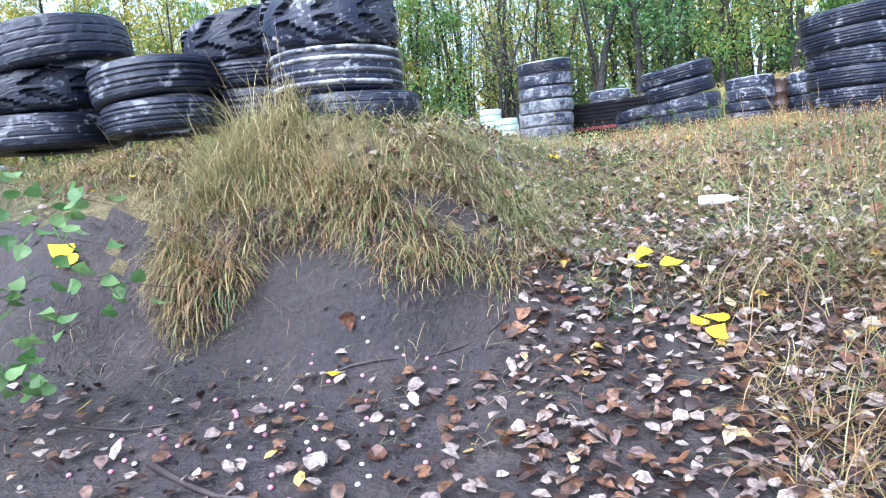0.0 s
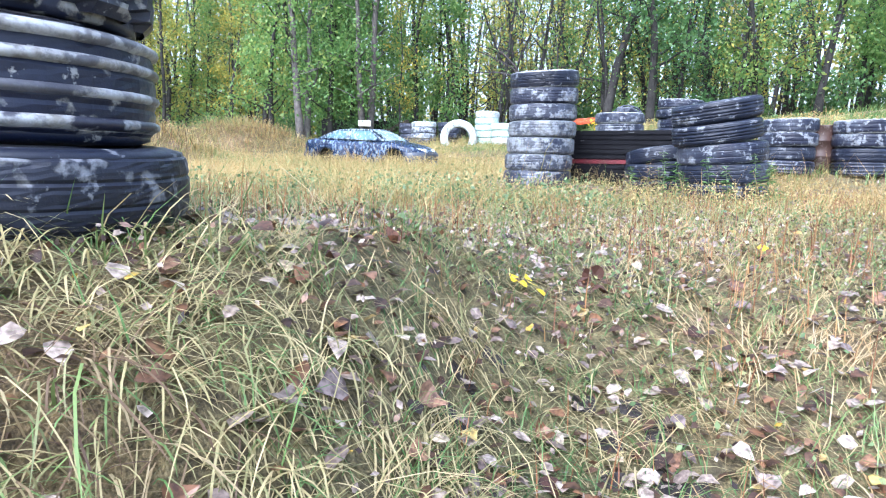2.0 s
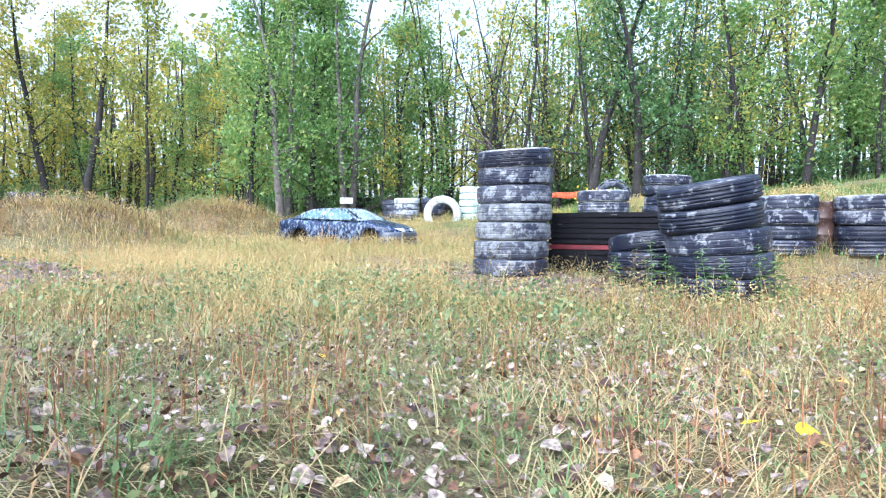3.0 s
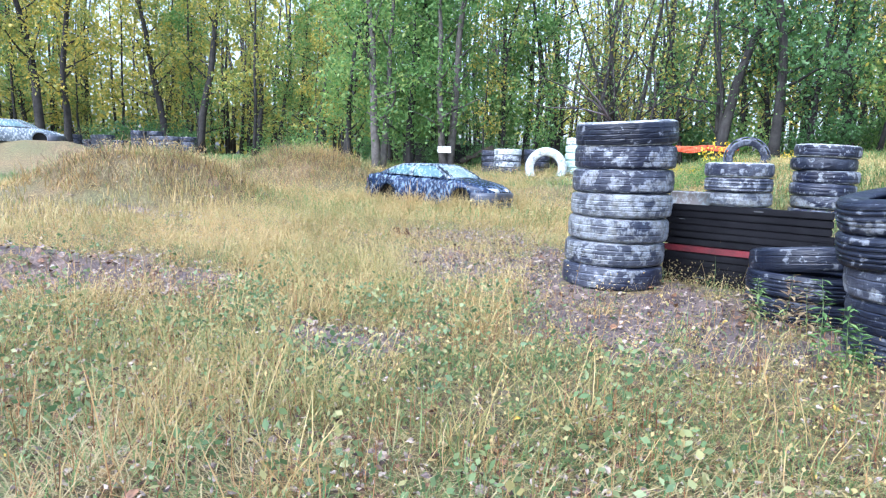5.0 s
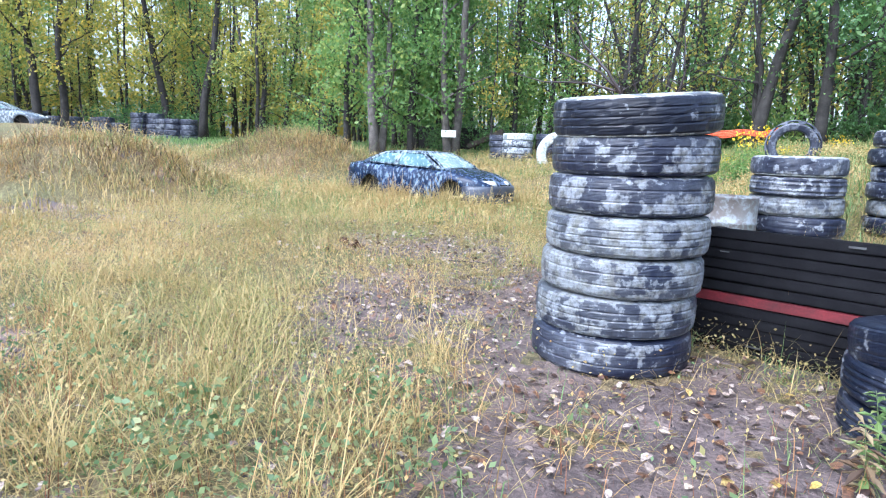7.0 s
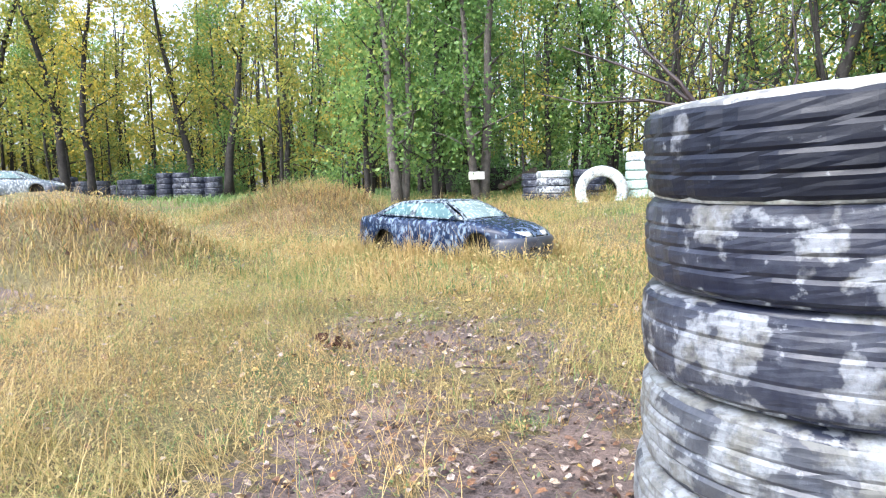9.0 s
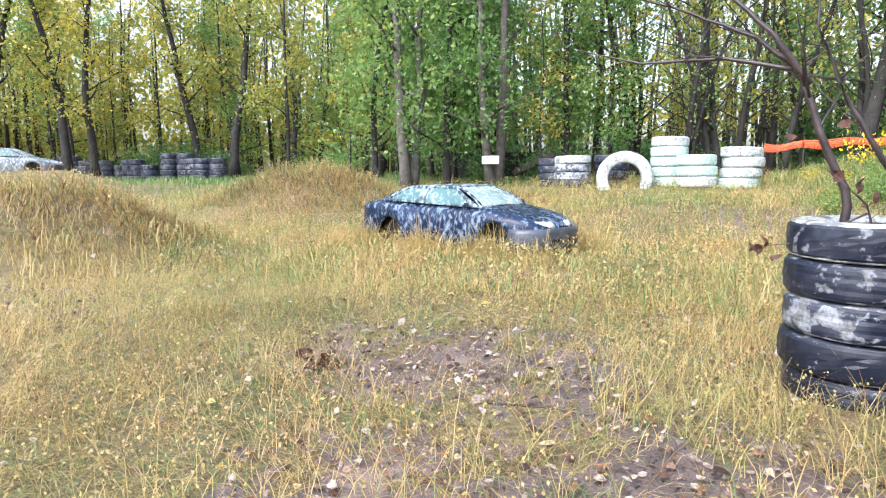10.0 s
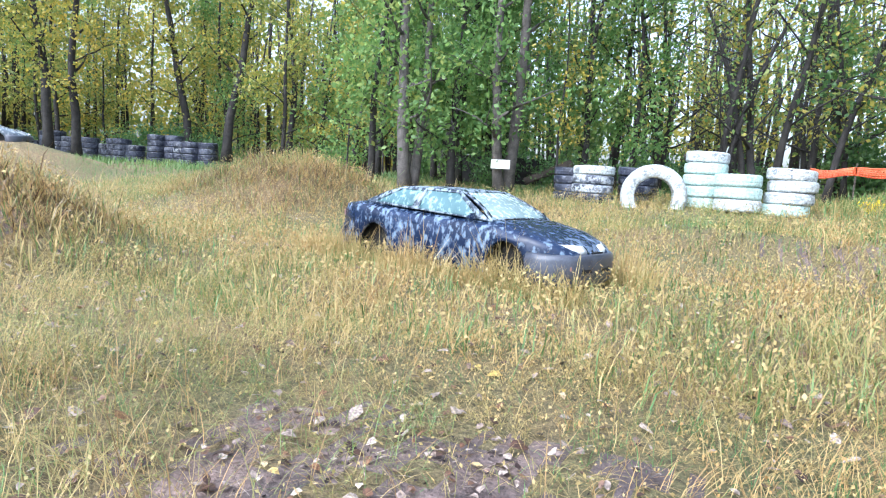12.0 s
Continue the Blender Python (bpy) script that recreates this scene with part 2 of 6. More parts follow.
def tri_mesh(name, verts, tris, material, smooth=False):
    """A large mesh from arrays of points and triangles."""
    me = bpy.data.meshes.new(name)
    n = len(tris)
    me.vertices.add(len(verts))
    me.vertices.foreach_set("co", np.ascontiguousarray(verts, dtype=np.float32).ravel())
    me.loops.add(n * 3)
    me.loops.foreach_set("vertex_index", np.ascontiguousarray(tris, dtype=np.int32).ravel())
    me.polygons.add(n)
    me.polygons.foreach_set("loop_start", np.arange(0, n * 3, 3, dtype=np.int32))
    if smooth:
        me.polygons.foreach_set("use_smooth", np.ones(n, dtype=bool))
    me.materials.append(material)
    me.update(calc_edges=True)
    return me


def attach(name, me, parent, label="", m=None):
    ob = new(name, me)
    ob.parent = parent
    if m is not None:
        ob.matrix_local = m
    return tagged(ob, label)


def part(name, bm, material, parent, label=""):
    """Links a bmesh as one mesh object under a thing or a part."""
    me = bpy.data.meshes.new(name)
    bm.to_mesh(me)
    bm.free()
    me.materials.append(material)
    return attach(name, me, parent, label)


def box_bm(sx, sy, sz, at=(0, 0, 0), bevel=0.0, m=None):
    bm = bmesh.new()
    bmesh.ops.create_cube(bm, size=1, matrix=Matrix.Translation(at) @ Matrix.Diagonal((sx, sy, sz, 1)))
    if bevel:
        bmesh.ops.bevel(bm, geom=bm.edges[:], offset=bevel, segments=2, affect="EDGES")
    if m is not None:
        bm.transform(m)
    return bm


def tube(points, radii, sides=8):
    """Verts and faces of a tube along points."""
    verts, faces = [], []
    n = len(points)
    pts = [Vector(p) for p in points]
    for i, (p, r) in enumerate(zip(pts, radii)):
        d = (pts[min(i + 1, n - 1)] - pts[max(i - 1, 0)]).normalized()
        a = d.orthogonal().normalized() if abs(d.z) < 0.9 else Vector((1, 0, 0)).cross(d).normalized()
        b = d.cross(a)
        for k in range(sides):
            t = 2 * math.pi * k / sides
            verts.append(p + (a * math.cos(t) + b * math.sin(t)) * r)
    for i in range(n - 1):
        for k in range(sides):
            k2 = (k + 1) % sides
            faces.append((i * sides + k, i * sides + k2, (i + 1) * sides + k2, (i + 1) * sides + k))
    faces.append(tuple(range(sides))[::-1])
    faces.append(tuple((n - 1) * sides + k for k in range(sides)))
    return verts, faces


def join_geo(pieces):
    verts, faces = [], []
    for v, f in pieces:
        o = len(verts)
        verts += list(v)
        faces += [tuple(i + o for i in q) for q in f]
    return verts, faces


# ---- the ground ----
def smooth(a):
    a = np.clip(a, 0, 1)
    return a * a * (3 - 2 * a)


def bumpy(x, y):
    return (np.sin(x * 1.7 + 0.6 * np.sin(y * 0.9)) * np.cos(y * 1.3 + 0.4) * 0.5 + np.sin(x * 4.1 + y * 2.3) * 0.22 + np.sin(x * 0.7 - y * 3.7 + 1.0) * 0.25)


def mound(x, y, cx, cy, rx, ry, top, turn=0.0):
    c, s = math.cos(turn), math.sin(turn)
    u, v = ((x - cx) * c + (y - cy) * s) / rx, (-(x - cx) * s + (y - cy) * c) / ry
    return top * smooth(1.15 - np.sqrt(u * u + v * v))


def height(x, y):
    x, y = np.asarray(x, float), np.asarray(y, float)
    path = np.interp(y, (-3, 0, 1.2, 2.1, 2.5, 3.0, 3.5, 3.8, 4.2, 4.6, 5.5, 7), (-1.15, -1.09, -0.98, -0.72, -0.55, -0.50, -0.47, -0.43, -0.26, -0.12, -0.02, 0))
    bank = np.interp(y + 0.10 * np.sin(x * 3.1 + 1) + 0.05 * np.sin(x * 7.3), (-3, 1.0, 1.72, 1.98, 2.14, 2.6, 2.9, 3.5, 4.3, 5.5, 7), (-1.0, -0.95, -0.88, -0.76, -0.45, -0.10, 0.13, 0.26, 0.22, 0.05, 0))
    m = 1 - smooth((x - 0.45) / 0.85)
    far_left = smooth((-3.2 - x) / 5.0)
    bank = bank * (1 - far_left * 0.7)
    right = smooth((x - 2.2) / 2.2)
    path = path * (1 - 0.55 * right)
    z = path * (1 - m) + bank * m
    z = np.where(y < -3, z * 1.0, z)
    z = z + np.where(y > 24, np.minimum(0.10 * (y - 24), 1.05) + 0.012 * np.clip(y - 34.5, 0, 60), 0)
    hill = 1.35 * smooth((x - 0.5) / 4.0) * smooth((y - 12) / 10) * (1 - 0.38 * smooth((y - 22) / 10)) + np.clip(0.12 * (x - 7), 0, 2.2) * smooth((y - 12) / 6)
    z = z + hill
    z = z + mound(x, y, -11.8, 18.4, 4.4, 2.5, 1.25, 0.15) + mound(x, y, -12.3, 27.2, 4.4, 2.3, 1.25, -0.05)
    z = z + mound(x, y, -0.8, 27.5, 4.0, 1.9, 0.35) + mound(x, y, -29.5, 29.0, 6.0, 4.0, 1.35)
    z = z + mound(x, y, -0.45, 2.95, 0.8, 0.6, 0.22) + mound(x, y, -4.6, 9.4, 1.3, 0.9, 0.30, 0.3)
    z = z + mound(x, y, -2.4, 32.6, 6.5, 4.0, 0.23) + mound(x, y, 1.0, 12.1, 1.9, 1.5, 0.07)
    near = np.exp(-((x / 30) ** 2 + ((y - 10) / 30) ** 2))
    return z + bumpy(x, y) * 0.035 * near


def h1(x, y):
    return float(height(x, y))


def spaced(fine_lo, fine_hi, step, far, grow=1.14):
    mid = list(np.arange(fine_lo, fine_hi + 1e-6, step))
    lo, hi, d = mid[0], mid[-1], step
    left, right = [], []
    while hi < far:
        d *= grow
        lo, hi = lo - d, hi + d
        left.append(lo)
        right.append(hi)
    return np.array(left[::-1] + mid + right)


gx, gy = spaced(-3.5, 4.5, 0.075, 450, 1.085), spaced(-0.5, 14.0, 0.075, 450, 1.085)
GX, GY = np.meshgrid(gx, gy)
GZ = height(GX, GY)
rng = np.random.default_rng(3)
fine = np.exp(-((GX / 8) ** 2 + ((GY - 8) / 14) ** 2))
GZ = GZ + rng.normal(0, 0.006, GZ.shape) * fine
nx, ny = len(gx), len(gy)
idx = np.arange(nx * ny).reshape(ny, nx)
a, b_, c_, d_ = idx[:-1, :-1].ravel(), idx[:-1, 1:].ravel(), idx[1:, 1:].ravel(), idx[1:, :-1].ravel()
ground = new("ground", tri_mesh("ground", np.stack([GX.ravel(), GY.ravel(), GZ.ravel()], 1), np.concatenate([np.stack([a, b_, c_], 1), np.stack([a, c_, d_], 1)]), M_SOIL, True))
tagged(ground, "uneven dark soil field with banks and mounds", "ground", kind="structure")

# bare and littered places: centre, half axes, strength
BARE = [(-2.1, 15.7, 1.5, 1.0, 0.95), (-0.2, 13.2, 1.7, 2.0, 0.95), (1.7, 10.8, 1.9, 1.5, 0.95), (0.6, 11.4, 1.1, 0.8, 0.95), (-0.7, 8.9, 0.55, 0.36, 1.4), (7.0, 12.0, 3.4, 1.1, 0.95),
        (1.75, 2.9, 0.9, 1.0, 0.55), (-9.0, 15.6, 2.2, 0.8, 0.8), (1.2, 26.0, 1.2, 1.6, 0.6), (-4.3, 9.9, 1.6, 1.0, 1.3), (2.3, 1.6, 0.8, 0.8, 0.5)]


def bare(x, y):
    x, y = np.asarray(x, float), np.asarray(y, float)
    v = np.zeros_like(x)
    wob = 0.25 * np.sin(x * 3.3 + y) + 0.2 * np.sin(y * 4.1 - x * 1.3)
    for cx, cy, rx, ry, s in BARE:
        v = np.maximum(v, s * smooth(1.5 - np.sqrt(((x - cx) / rx) ** 2 + ((y - cy) / ry) ** 2) + wob * 0.5))
    v = v * np.clip(0.80 + 0.55 * np.sin(x * 5.1 + 1.7 * np.sin(y * 2.9)) * np.sin(y * 4.3 + 1.3 * np.sin(x * 3.7)), 0, 1)
    pit = smooth((2.25 - y) / 0.25) * smooth((1.5 - x) / 0.6)
    return np.maximum(np.clip(v, 0, 1), pit)


# dead thatch covers the ground wherever grass grows
ground.data.materials.append(M_THATCH)
mx, my = (GX[:-1, :-1] + GX[1:, 1:]) / 2, (GY[:-1, :-1] + GY[1:, 1:]) / 2
cover = (bare(mx, my) + rng.normal(0, 0.16, mx.shape) < 0.42) & ((my > 2.3 + rng.normal(0, 0.12, mx.shape)) | (mx > 2.3) | (mx < -4.5) | (my < -2.5))
cover &= ~((my < 2.6) & (my > -2.5) & (mx > -4.5) & (mx < 2.6) & (height(mx, my) < -0.1) & (rng.random(mx.shape) < 0.8))
ground.data.materials.append(M_DRY)
cover = np.where(cover, 1, np.where((my > 8.0) & (my < 30), 2, 0)).ravel().astype(np.int32)
ground.data.polygons.foreach_set("material_index", np.concatenate([cover, cover]))


# ---- tyres ----
def tyre_meshes(key, dia, wide, style, material, seg=80, fine=True):
    """Casing and tread of a tyre lying flat, its base at z = 0."""
    r, hole = dia / 2, dia * 0.29
    core = 0.88 if style == "lug" else 0.955
    prof = [(hole, 0.20), (hole + 0.012, 0.10), (hole + 0.05, 0.06), (r * 0.80, 0.0), (r * 0.87, 0.012), (r * core, 0.06), (r * core, 0.10),
            (r * core, 0.90), (r * core, 0.94), (r * 0.87, 0.988), (r * 0.80, 1.0), (hole + 0.05, 0.94), (hole + 0.012, 0.90), (hole, 0.80), (hole + 0.10, 0.72), (hole + 0.10, 0.28)]
    v, f, n = [], [], len(prof)
    half = seg // 2
    for k in range(half):
        t = 2 * math.pi * k / half
        for pr, pz in prof:
            v.append((pr * math.cos(t), pr * math.sin(t), pz * wide))
    for k in range(half):
        k2 = (k + 1) % half
        for i in range(n):
            j = (i + 1) % n
            f.append((k * n + i, k2 * n + i, k2 * n + j, k * n + j))
    casing = mesh_from(key + "_casing", v, f, material, True)
    rows = (24 if style != "rib" else 20) if fine else 9
    v, f = [], []
    rg = random.Random(key)
    for k in range(seg):
        t = 2 * math.pi * k / seg
        for i in range(rows + 1):
            u = i / rows
            cut = 0.0
            if style == "rib":
                cut = 1.0 if min(abs(u - q) for q in (0.24, 0.42, 0.58, 0.76)) < 0.03 else 0.0
            elif style == "block":
                ring = min(abs(u - q) for q in (0.3, 0.5, 0.7)) < 0.024
                cross = (k + (3 if u > 0.5 else 0) + (1 if 0.3 < u < 0.7 else 0)) % 6 == 0
                cut = 1.0 if ring or cross else 0.0
            elif style == "lug":
                ph = (k + (u if u < 0.5 else 1 - u) * 14) % 8
                cut = 1.0 if ph < 3 and abs(u - 0.5) > 0.05 else 0.0
            elif style == "worn":
                cut = 1.0 if min(abs(u - q) for q in (0.33, 0.66)) < 0.022 or (k % 5 == 0 and (u < 0.16 or u > 0.84)) else 0.0
            depth = {"lug": 0.042, "block": 0.006, "rib": 0.010, "worn": 0.004}[style]
            crown = 0.012 * (1 - (2 * u - 1) ** 2) - 0.02 * max(0, abs(2 * u - 1) - 0.85) / 0.15
            rr = r - 0.014 + crown - cut * depth + rg.uniform(-0.0012, 0.0012)
            v.append((rr * math.cos(t), rr * math.sin(t), (0.055 + u * 0.89) * wide))
    m = rows + 1
    for k in range(seg):
        k2 = (k + 1) % seg
        for i in range(rows):
            f.append((k * m + i, k2 * m + i, k2 * m + i + 1, k * m + i + 1))
    tread = mesh_from(key + "_tread", v, f, material, False)
    return casing, tread


TYRE_CACHE = {}


def tyre(at, style="block", material=None, dia=1.04, wide=0.25, turn=0.0, tilt=(0, 0), label="", group="", m=None, side=None):
    far_off = m is None and at[1] > 14
    key = f"{style}_{material.name}_{dia:.2f}_{wide:.2f}_{far_off}_{side.name if side else 0}"
    if key not in TYRE_CACHE:
        TYRE_CACHE[key] = tyre_meshes(key, dia, wide, style, material, *((48, False) if far_off else (80, True)))
        if side:
            TYRE_CACHE[key][0].materials[0] = side
    casing, tread = TYRE_CACHE[key]
    ob = new("tyre", casing)
    ob.matrix_world = m if m is not None else pose(*at, tilt[0], tilt[1], 0) @ pose(0, 0, 0, 0, 0, turn)
    tagged(ob, label, "tyre", group)
    attach("tread", tread, ob)
    return ob


rt = random.Random(11)


def stack(x, y, z, layers, group, dia=1.04, wide=0.25, drift=0.03, label="black truck tyre in a stack, splashed with pale paint", side=None):
    """layers, from below: (style, material) or (style, material, dx, dy, tilt x, tilt y, dia, wide)."""
    top = z
    for i, L in enumerate(layers):
        st, ma = L[:2]
        dx, dy, tx, ty, dd, ww = (list(L[2:]) + [rt.uniform(-drift, drift), rt.uniform(-drift, drift), rt.uniform(-1.2, 1.2), rt.uniform(-1.2, 1.2), dia, wide][len(L) - 2:])
        tyre((x + dx, y + dy, top), st, ma, dd, ww, rt.uniform(0, 360), (tx, ty), label, group, None, side if i == len(layers) - 1 else None)
        top += ww * 0.985
    return top


# the tall stack of seven, passed close by
z0 = h1(1.0, 12.0) - 0.03
stack(1.0, 12.0, z0, [("worn", M_GREY, -0.03, -0.02, 0, 0), ("block", M_PALE, -0.02, 0, 0.5, -0.5), ("worn", M_PALE, 0.0, 0.0, 0.5, 0.3), ("block", M_PALE, 0.02, 0.0, 0.3, -0.8), ("worn", M_GREY, 0.02, 0.01, 0, -1.0),
                      ("block", M_GREY, 0.03, 0.0, 1.0, -1.5), ("block", M_BLACK, 0.03, -0.02, 4.5, -3.0)], "tall stack of tyres", 1.05, 0.252, label="weathered truck tyre in a tall stack, blotched grey paint", side=M_CHALK)
# the stack that leans
z0 = h1(3.2, 10.2) - 0.02
stack(3.22, 10.2, z0, [("rib", M_BLACK, 0.05, 0, 0, 0), ("block", M_BLACK, 0.05, 0, 1, -3), ("worn", M_GREY, 0.02, 0, 2, -5), ("rib", M_BLACK, -0.05, 0, 3, -9), ("rib", M_BLACK, -0.07, 0, 3, -10)], "leaning stack of tyres", 1.04, 0.25,
      label="black truck tyre in a leaning stack among weeds")
# two low tyres against the black wall
stack(2.75, 11.45, h1(2.75, 11.45) - 0.03, [("rib", M_BLACK, 0, 0, 0, 0), ("rib", M_BLACK, 0.0, 0, -1, 0), ("worn", M_BLACK, 0.02, 0.0, -7, -5)], "low black tyres", 1.04, 0.22, label="black truck tyre lying against the black wall")
# behind the wall
stack(2.62, 16.3, h1(2.62, 16.3), [("worn", M_GREY), ("worn", M_GREY), ("worn", M_PALE), ("rib", M_GREY), ("block", M_GREY)], "stack behind the wall", 1.04, 0.235, label="black tyre streaked with pale paint in a low stack", side=M_CHALK)
stack(3.95, 16.9, h1(3.95, 16.9) - 0.05, [("worn", M_GREY), ("block", M_PALE), ("worn", M_GREY), ("worn", M_GREY), ("block", M_BLACK), ("worn", M_GREY, 0.0, 0.0, 0, 2)], "stack on the slope", 0.98, 0.21, label="tyre with grey paint blotches in a stack on the slope", side=M_CHALK)
stack(5.55, 14.9, h1(5.55, 14.9) - 0.02, [("rib", M_GREY), ("worn", M_BLACK), ("worn", M_GREY), ("worn", M_GREY, 0, 0, 0, -2)], "stacks beside the dirt path", 1.02, 0.26, label="dark tyre with thin grey paint in a low stack", side=M_CHALK)
stack(6.85, 14.9, h1(6.85, 14.9) - 0.02, [("rib", M_BLACK), ("worn", M_BLACK), ("worn", M_GREY), ("worn", M_GREY, 0, 0, 0, -2)], "stacks beside the dirt path", 1.02, 0.26, label="dark tyre with thin grey paint in a low stack", side=M_CHALK)
stack(4.95, 8.5, h1(4.95, 8.5) - 0.02, [("rib", M_BLACK)] * 4 + [("rib", M_BLACK, -0.04, 0, 0, -4), ("rib", M_BLACK, -0.05, 0, 0, -5)], "black stack by the path", 1.08, 0.25, label="black ribbed truck tyre in a stack")
# the planter stack with a dead sapling in it
PLX, PLY = 0.98, 16.17
PLZ = stack(PLX, PLY, h1(PLX, PLY) - 0.08, [("worn", M_BLACK, 0.02, 0, 0, 0), ("block", M_BLACK, -0.02, 0, 0, 0), ("worn", M_GREY, 0.0, 0, 0, 0), ("worn", M_BLACK, -0.01, 0.0, 0, 0), ("block", M_BLACK, 0.0, 0, 0, 0)], "planter stack of tyres", 1.06, 0.255,
            label="weathered truck tyre in a stack used as planter", side=M_CHALK)
# the near pile on the mound
zm = 0.30
stack(-0.24, 3.42, zm, [("worn", M_BLACK, 0.08, -0.02, 1, 2, 0.85, 0.20), ("worn", M_SPLASH, -0.02, 0, 0, 1.0, 0.84, 0.28), ("lug", M_SPLASH, -0.03, 0, 0, -1.0, 0.88, 0.34), ("rib", M_BLACK, 0, 0, 0, 0, 0.92, 0.3)], "tyre pile on the mound",
      label="big tyre in the pile on the grassy mound")
stack(-1.14, 4.15, zm + 0.10, [("rib", M_BLACK, 0, 0, 0, 0, 1.0, 0.30), ("rib", M_BLACK, 0, 0, 0, 0, 1.0, 0.2), ("lug", M_BLACK, 0, 0, 0, -8, 1.05, 0.34)], "tyre pile on the mound", label="big lugged black tyre in the pile on the mound")
stack(-1.58, 3.5, zm + 0.10, [("rib", M_BLACK, 0, 0, 0, -2, 0.82, 0.22), ("rib", M_BLACK, -0.03, 0, 0, -5, 0.86, 0.26)], "tyre pile on the mound", label="black ribbed tyre in the pile on the mound")
stack(-2.6, 3.6, zm + 0.08, [("worn", M_BLACK, 0, 0, 0, 0, 1.0, 0.25), ("lug", M_BLACK, 0, 0, 0, -4, 1.0, 0.30), ("block", M_BLACK, 0.2, 0, 2, -8, 1.0, 0.32)], "tyre pile on the mound", label="black off-road tyre in the pile on the mound")

# pale ridges round the broad tyre
M_RING = rubber("chalky_ridge_paint", (0.02, 0.022, 0.04), (0.10, 0.105, 0.13), (0.42, 0.44, 0.47), 0.05)
broad = [o for o in scene.objects if o.name.startswith("tyre") and abs(o.location.x + 0.26) < 0.01 and abs(o.location.y - 3.42) < 0.01 and 0.3 < o.location.z < 0.6][0]
for zr in (0.055, 0.125, 0.195, 0.25):
    v, f = [], []
    for k in range(80):
        t = 2 * math.pi * k / 80
        v += [((0.408 + q) * math.cos(t), (0.408 + q) * math.sin(t), zr + w) for q, w in ((0.0, -0.017), (0.016, -0.009), (0.020, 0.0), (0.016, 0.009), (0.0, 0.017))]
    for k in range(80):
        k2 = (k + 1) % 80
        f += [(k * 5 + i, k2 * 5 + i, k2 * 5 + i + 1, k * 5 + i + 1) for i in range(4)]
    attach("ridge", mesh_from("ridge", v, f, M_RING, True), broad, "chalky white ridge")

# the white row at the foot of the wood
WY = 32.2
stack(-5.75, WY + 0.5, h1(-5.75, WY), [("worn", M_BLUE)] * 4, "white tyre row", 1.15, 0.25, label="dark tyre in the row below the wood")
stack(-5.0, WY, h1(-5.0, WY) - 0.05, [("worn", M_GREY), ("worn", M_MOTTLE), ("worn", M_MOTTLE), ("worn", M_WHITE)], "white tyre row", 1.22, 0.27, label="white-painted tyre in the row below the wood")
stack(-3.9, WY + 0.9, h1(-3.9, WY) - 0.05, [("worn", M_BLUE)] * 4, "white tyre row", 1.15, 0.27, label="grey tyre behind the white half-tyre")
stack(-2.0, WY + 0.4, h1(-2.0, WY) - 0.05, [("worn", M_MINT)] * 4 + [("worn", M_WHITE, 0.02, 0, 0, 1.5)], "white tyre row", 1.16, 0.32, label="mint and white painted tyre in a stack")
stack(-1.12, WY - 0.4, h1(-1.12, WY) - 0.05, [("worn", M_WHITE), ("worn", M_MINT), ("worn", M_MINT)], "white tyre row", 1.18, 0.33, label="pale mint painted tyre in a low stack")
stack(0.1, WY, h1(0.1, WY) - 0.05, [("worn", M_MINT, -0.08, 0), ("worn", M_WHITE, 0.0, 0), ("worn", M_WHITE, 0.06, 0), ("worn", M_WHITE, 0.0, 0, 0, 2)], "white tyre row", 1.2, 0.31, label="white-painted tyre in a stack")
tyre(None, "worn", M_WHITE, 1.75, 0.6, 0, (0, 0), "white tractor tyre standing upright as an arch", "", pose(-3.28, WY - 0.25, h1(-3.35, WY) + 0.22, 90, 0, 12))
tyre(None, "lug", M_BLUE, 1.3, 0.36, 0, (0, 0), "dark tractor tyre standing upright half buried", "", pose(3.83, 26.2, h1(3.83, 26.2) + 0.46, 90, 0, -8))
# the far blue-grey row on the other side of the mounds
for i in range(15):
    bx = -48.2 + i * 1.22
    by = 42.0 + 0.05 * i + 0.5 * math.sin(i * 1.3)
    stack(bx, by, h1(bx, by) - 0.05, [("worn", M_BLUE), ("worn", M_BLUE), ("worn", M_GREY if i % 3 == 0 else M_BLUE), ("worn", M_BLUE)][: 3 + (i * 7 % 3 > 0)] + ([("worn", M_BLUE)] if i in (1, 2, 10, 11, 12) else []), "far tyre row", 1.2, 0.38, label="blue-grey tyre in the far row below the wood")


# ---- the wood ----
def limb(rg, start, direction, length, r0, bend=0.25, steps=5, up=0.15):
    p, d = Vector(start), Vector(direction).normalized()
    pts, rad = [p.copy()], [r0]
    for i in range(steps):
        d = (d + Vector((rg.uniform(-bend, bend), rg.uniform(-bend, bend), rg.uniform(-bend * 0.5, bend * 0.5) + up * 0.3))).normalized()
        p = p + d * (length / steps)
        pts.append(p.copy())
        rad.append(r0 * (1 - (i + 1) / steps * 0.85))
    return pts, rad


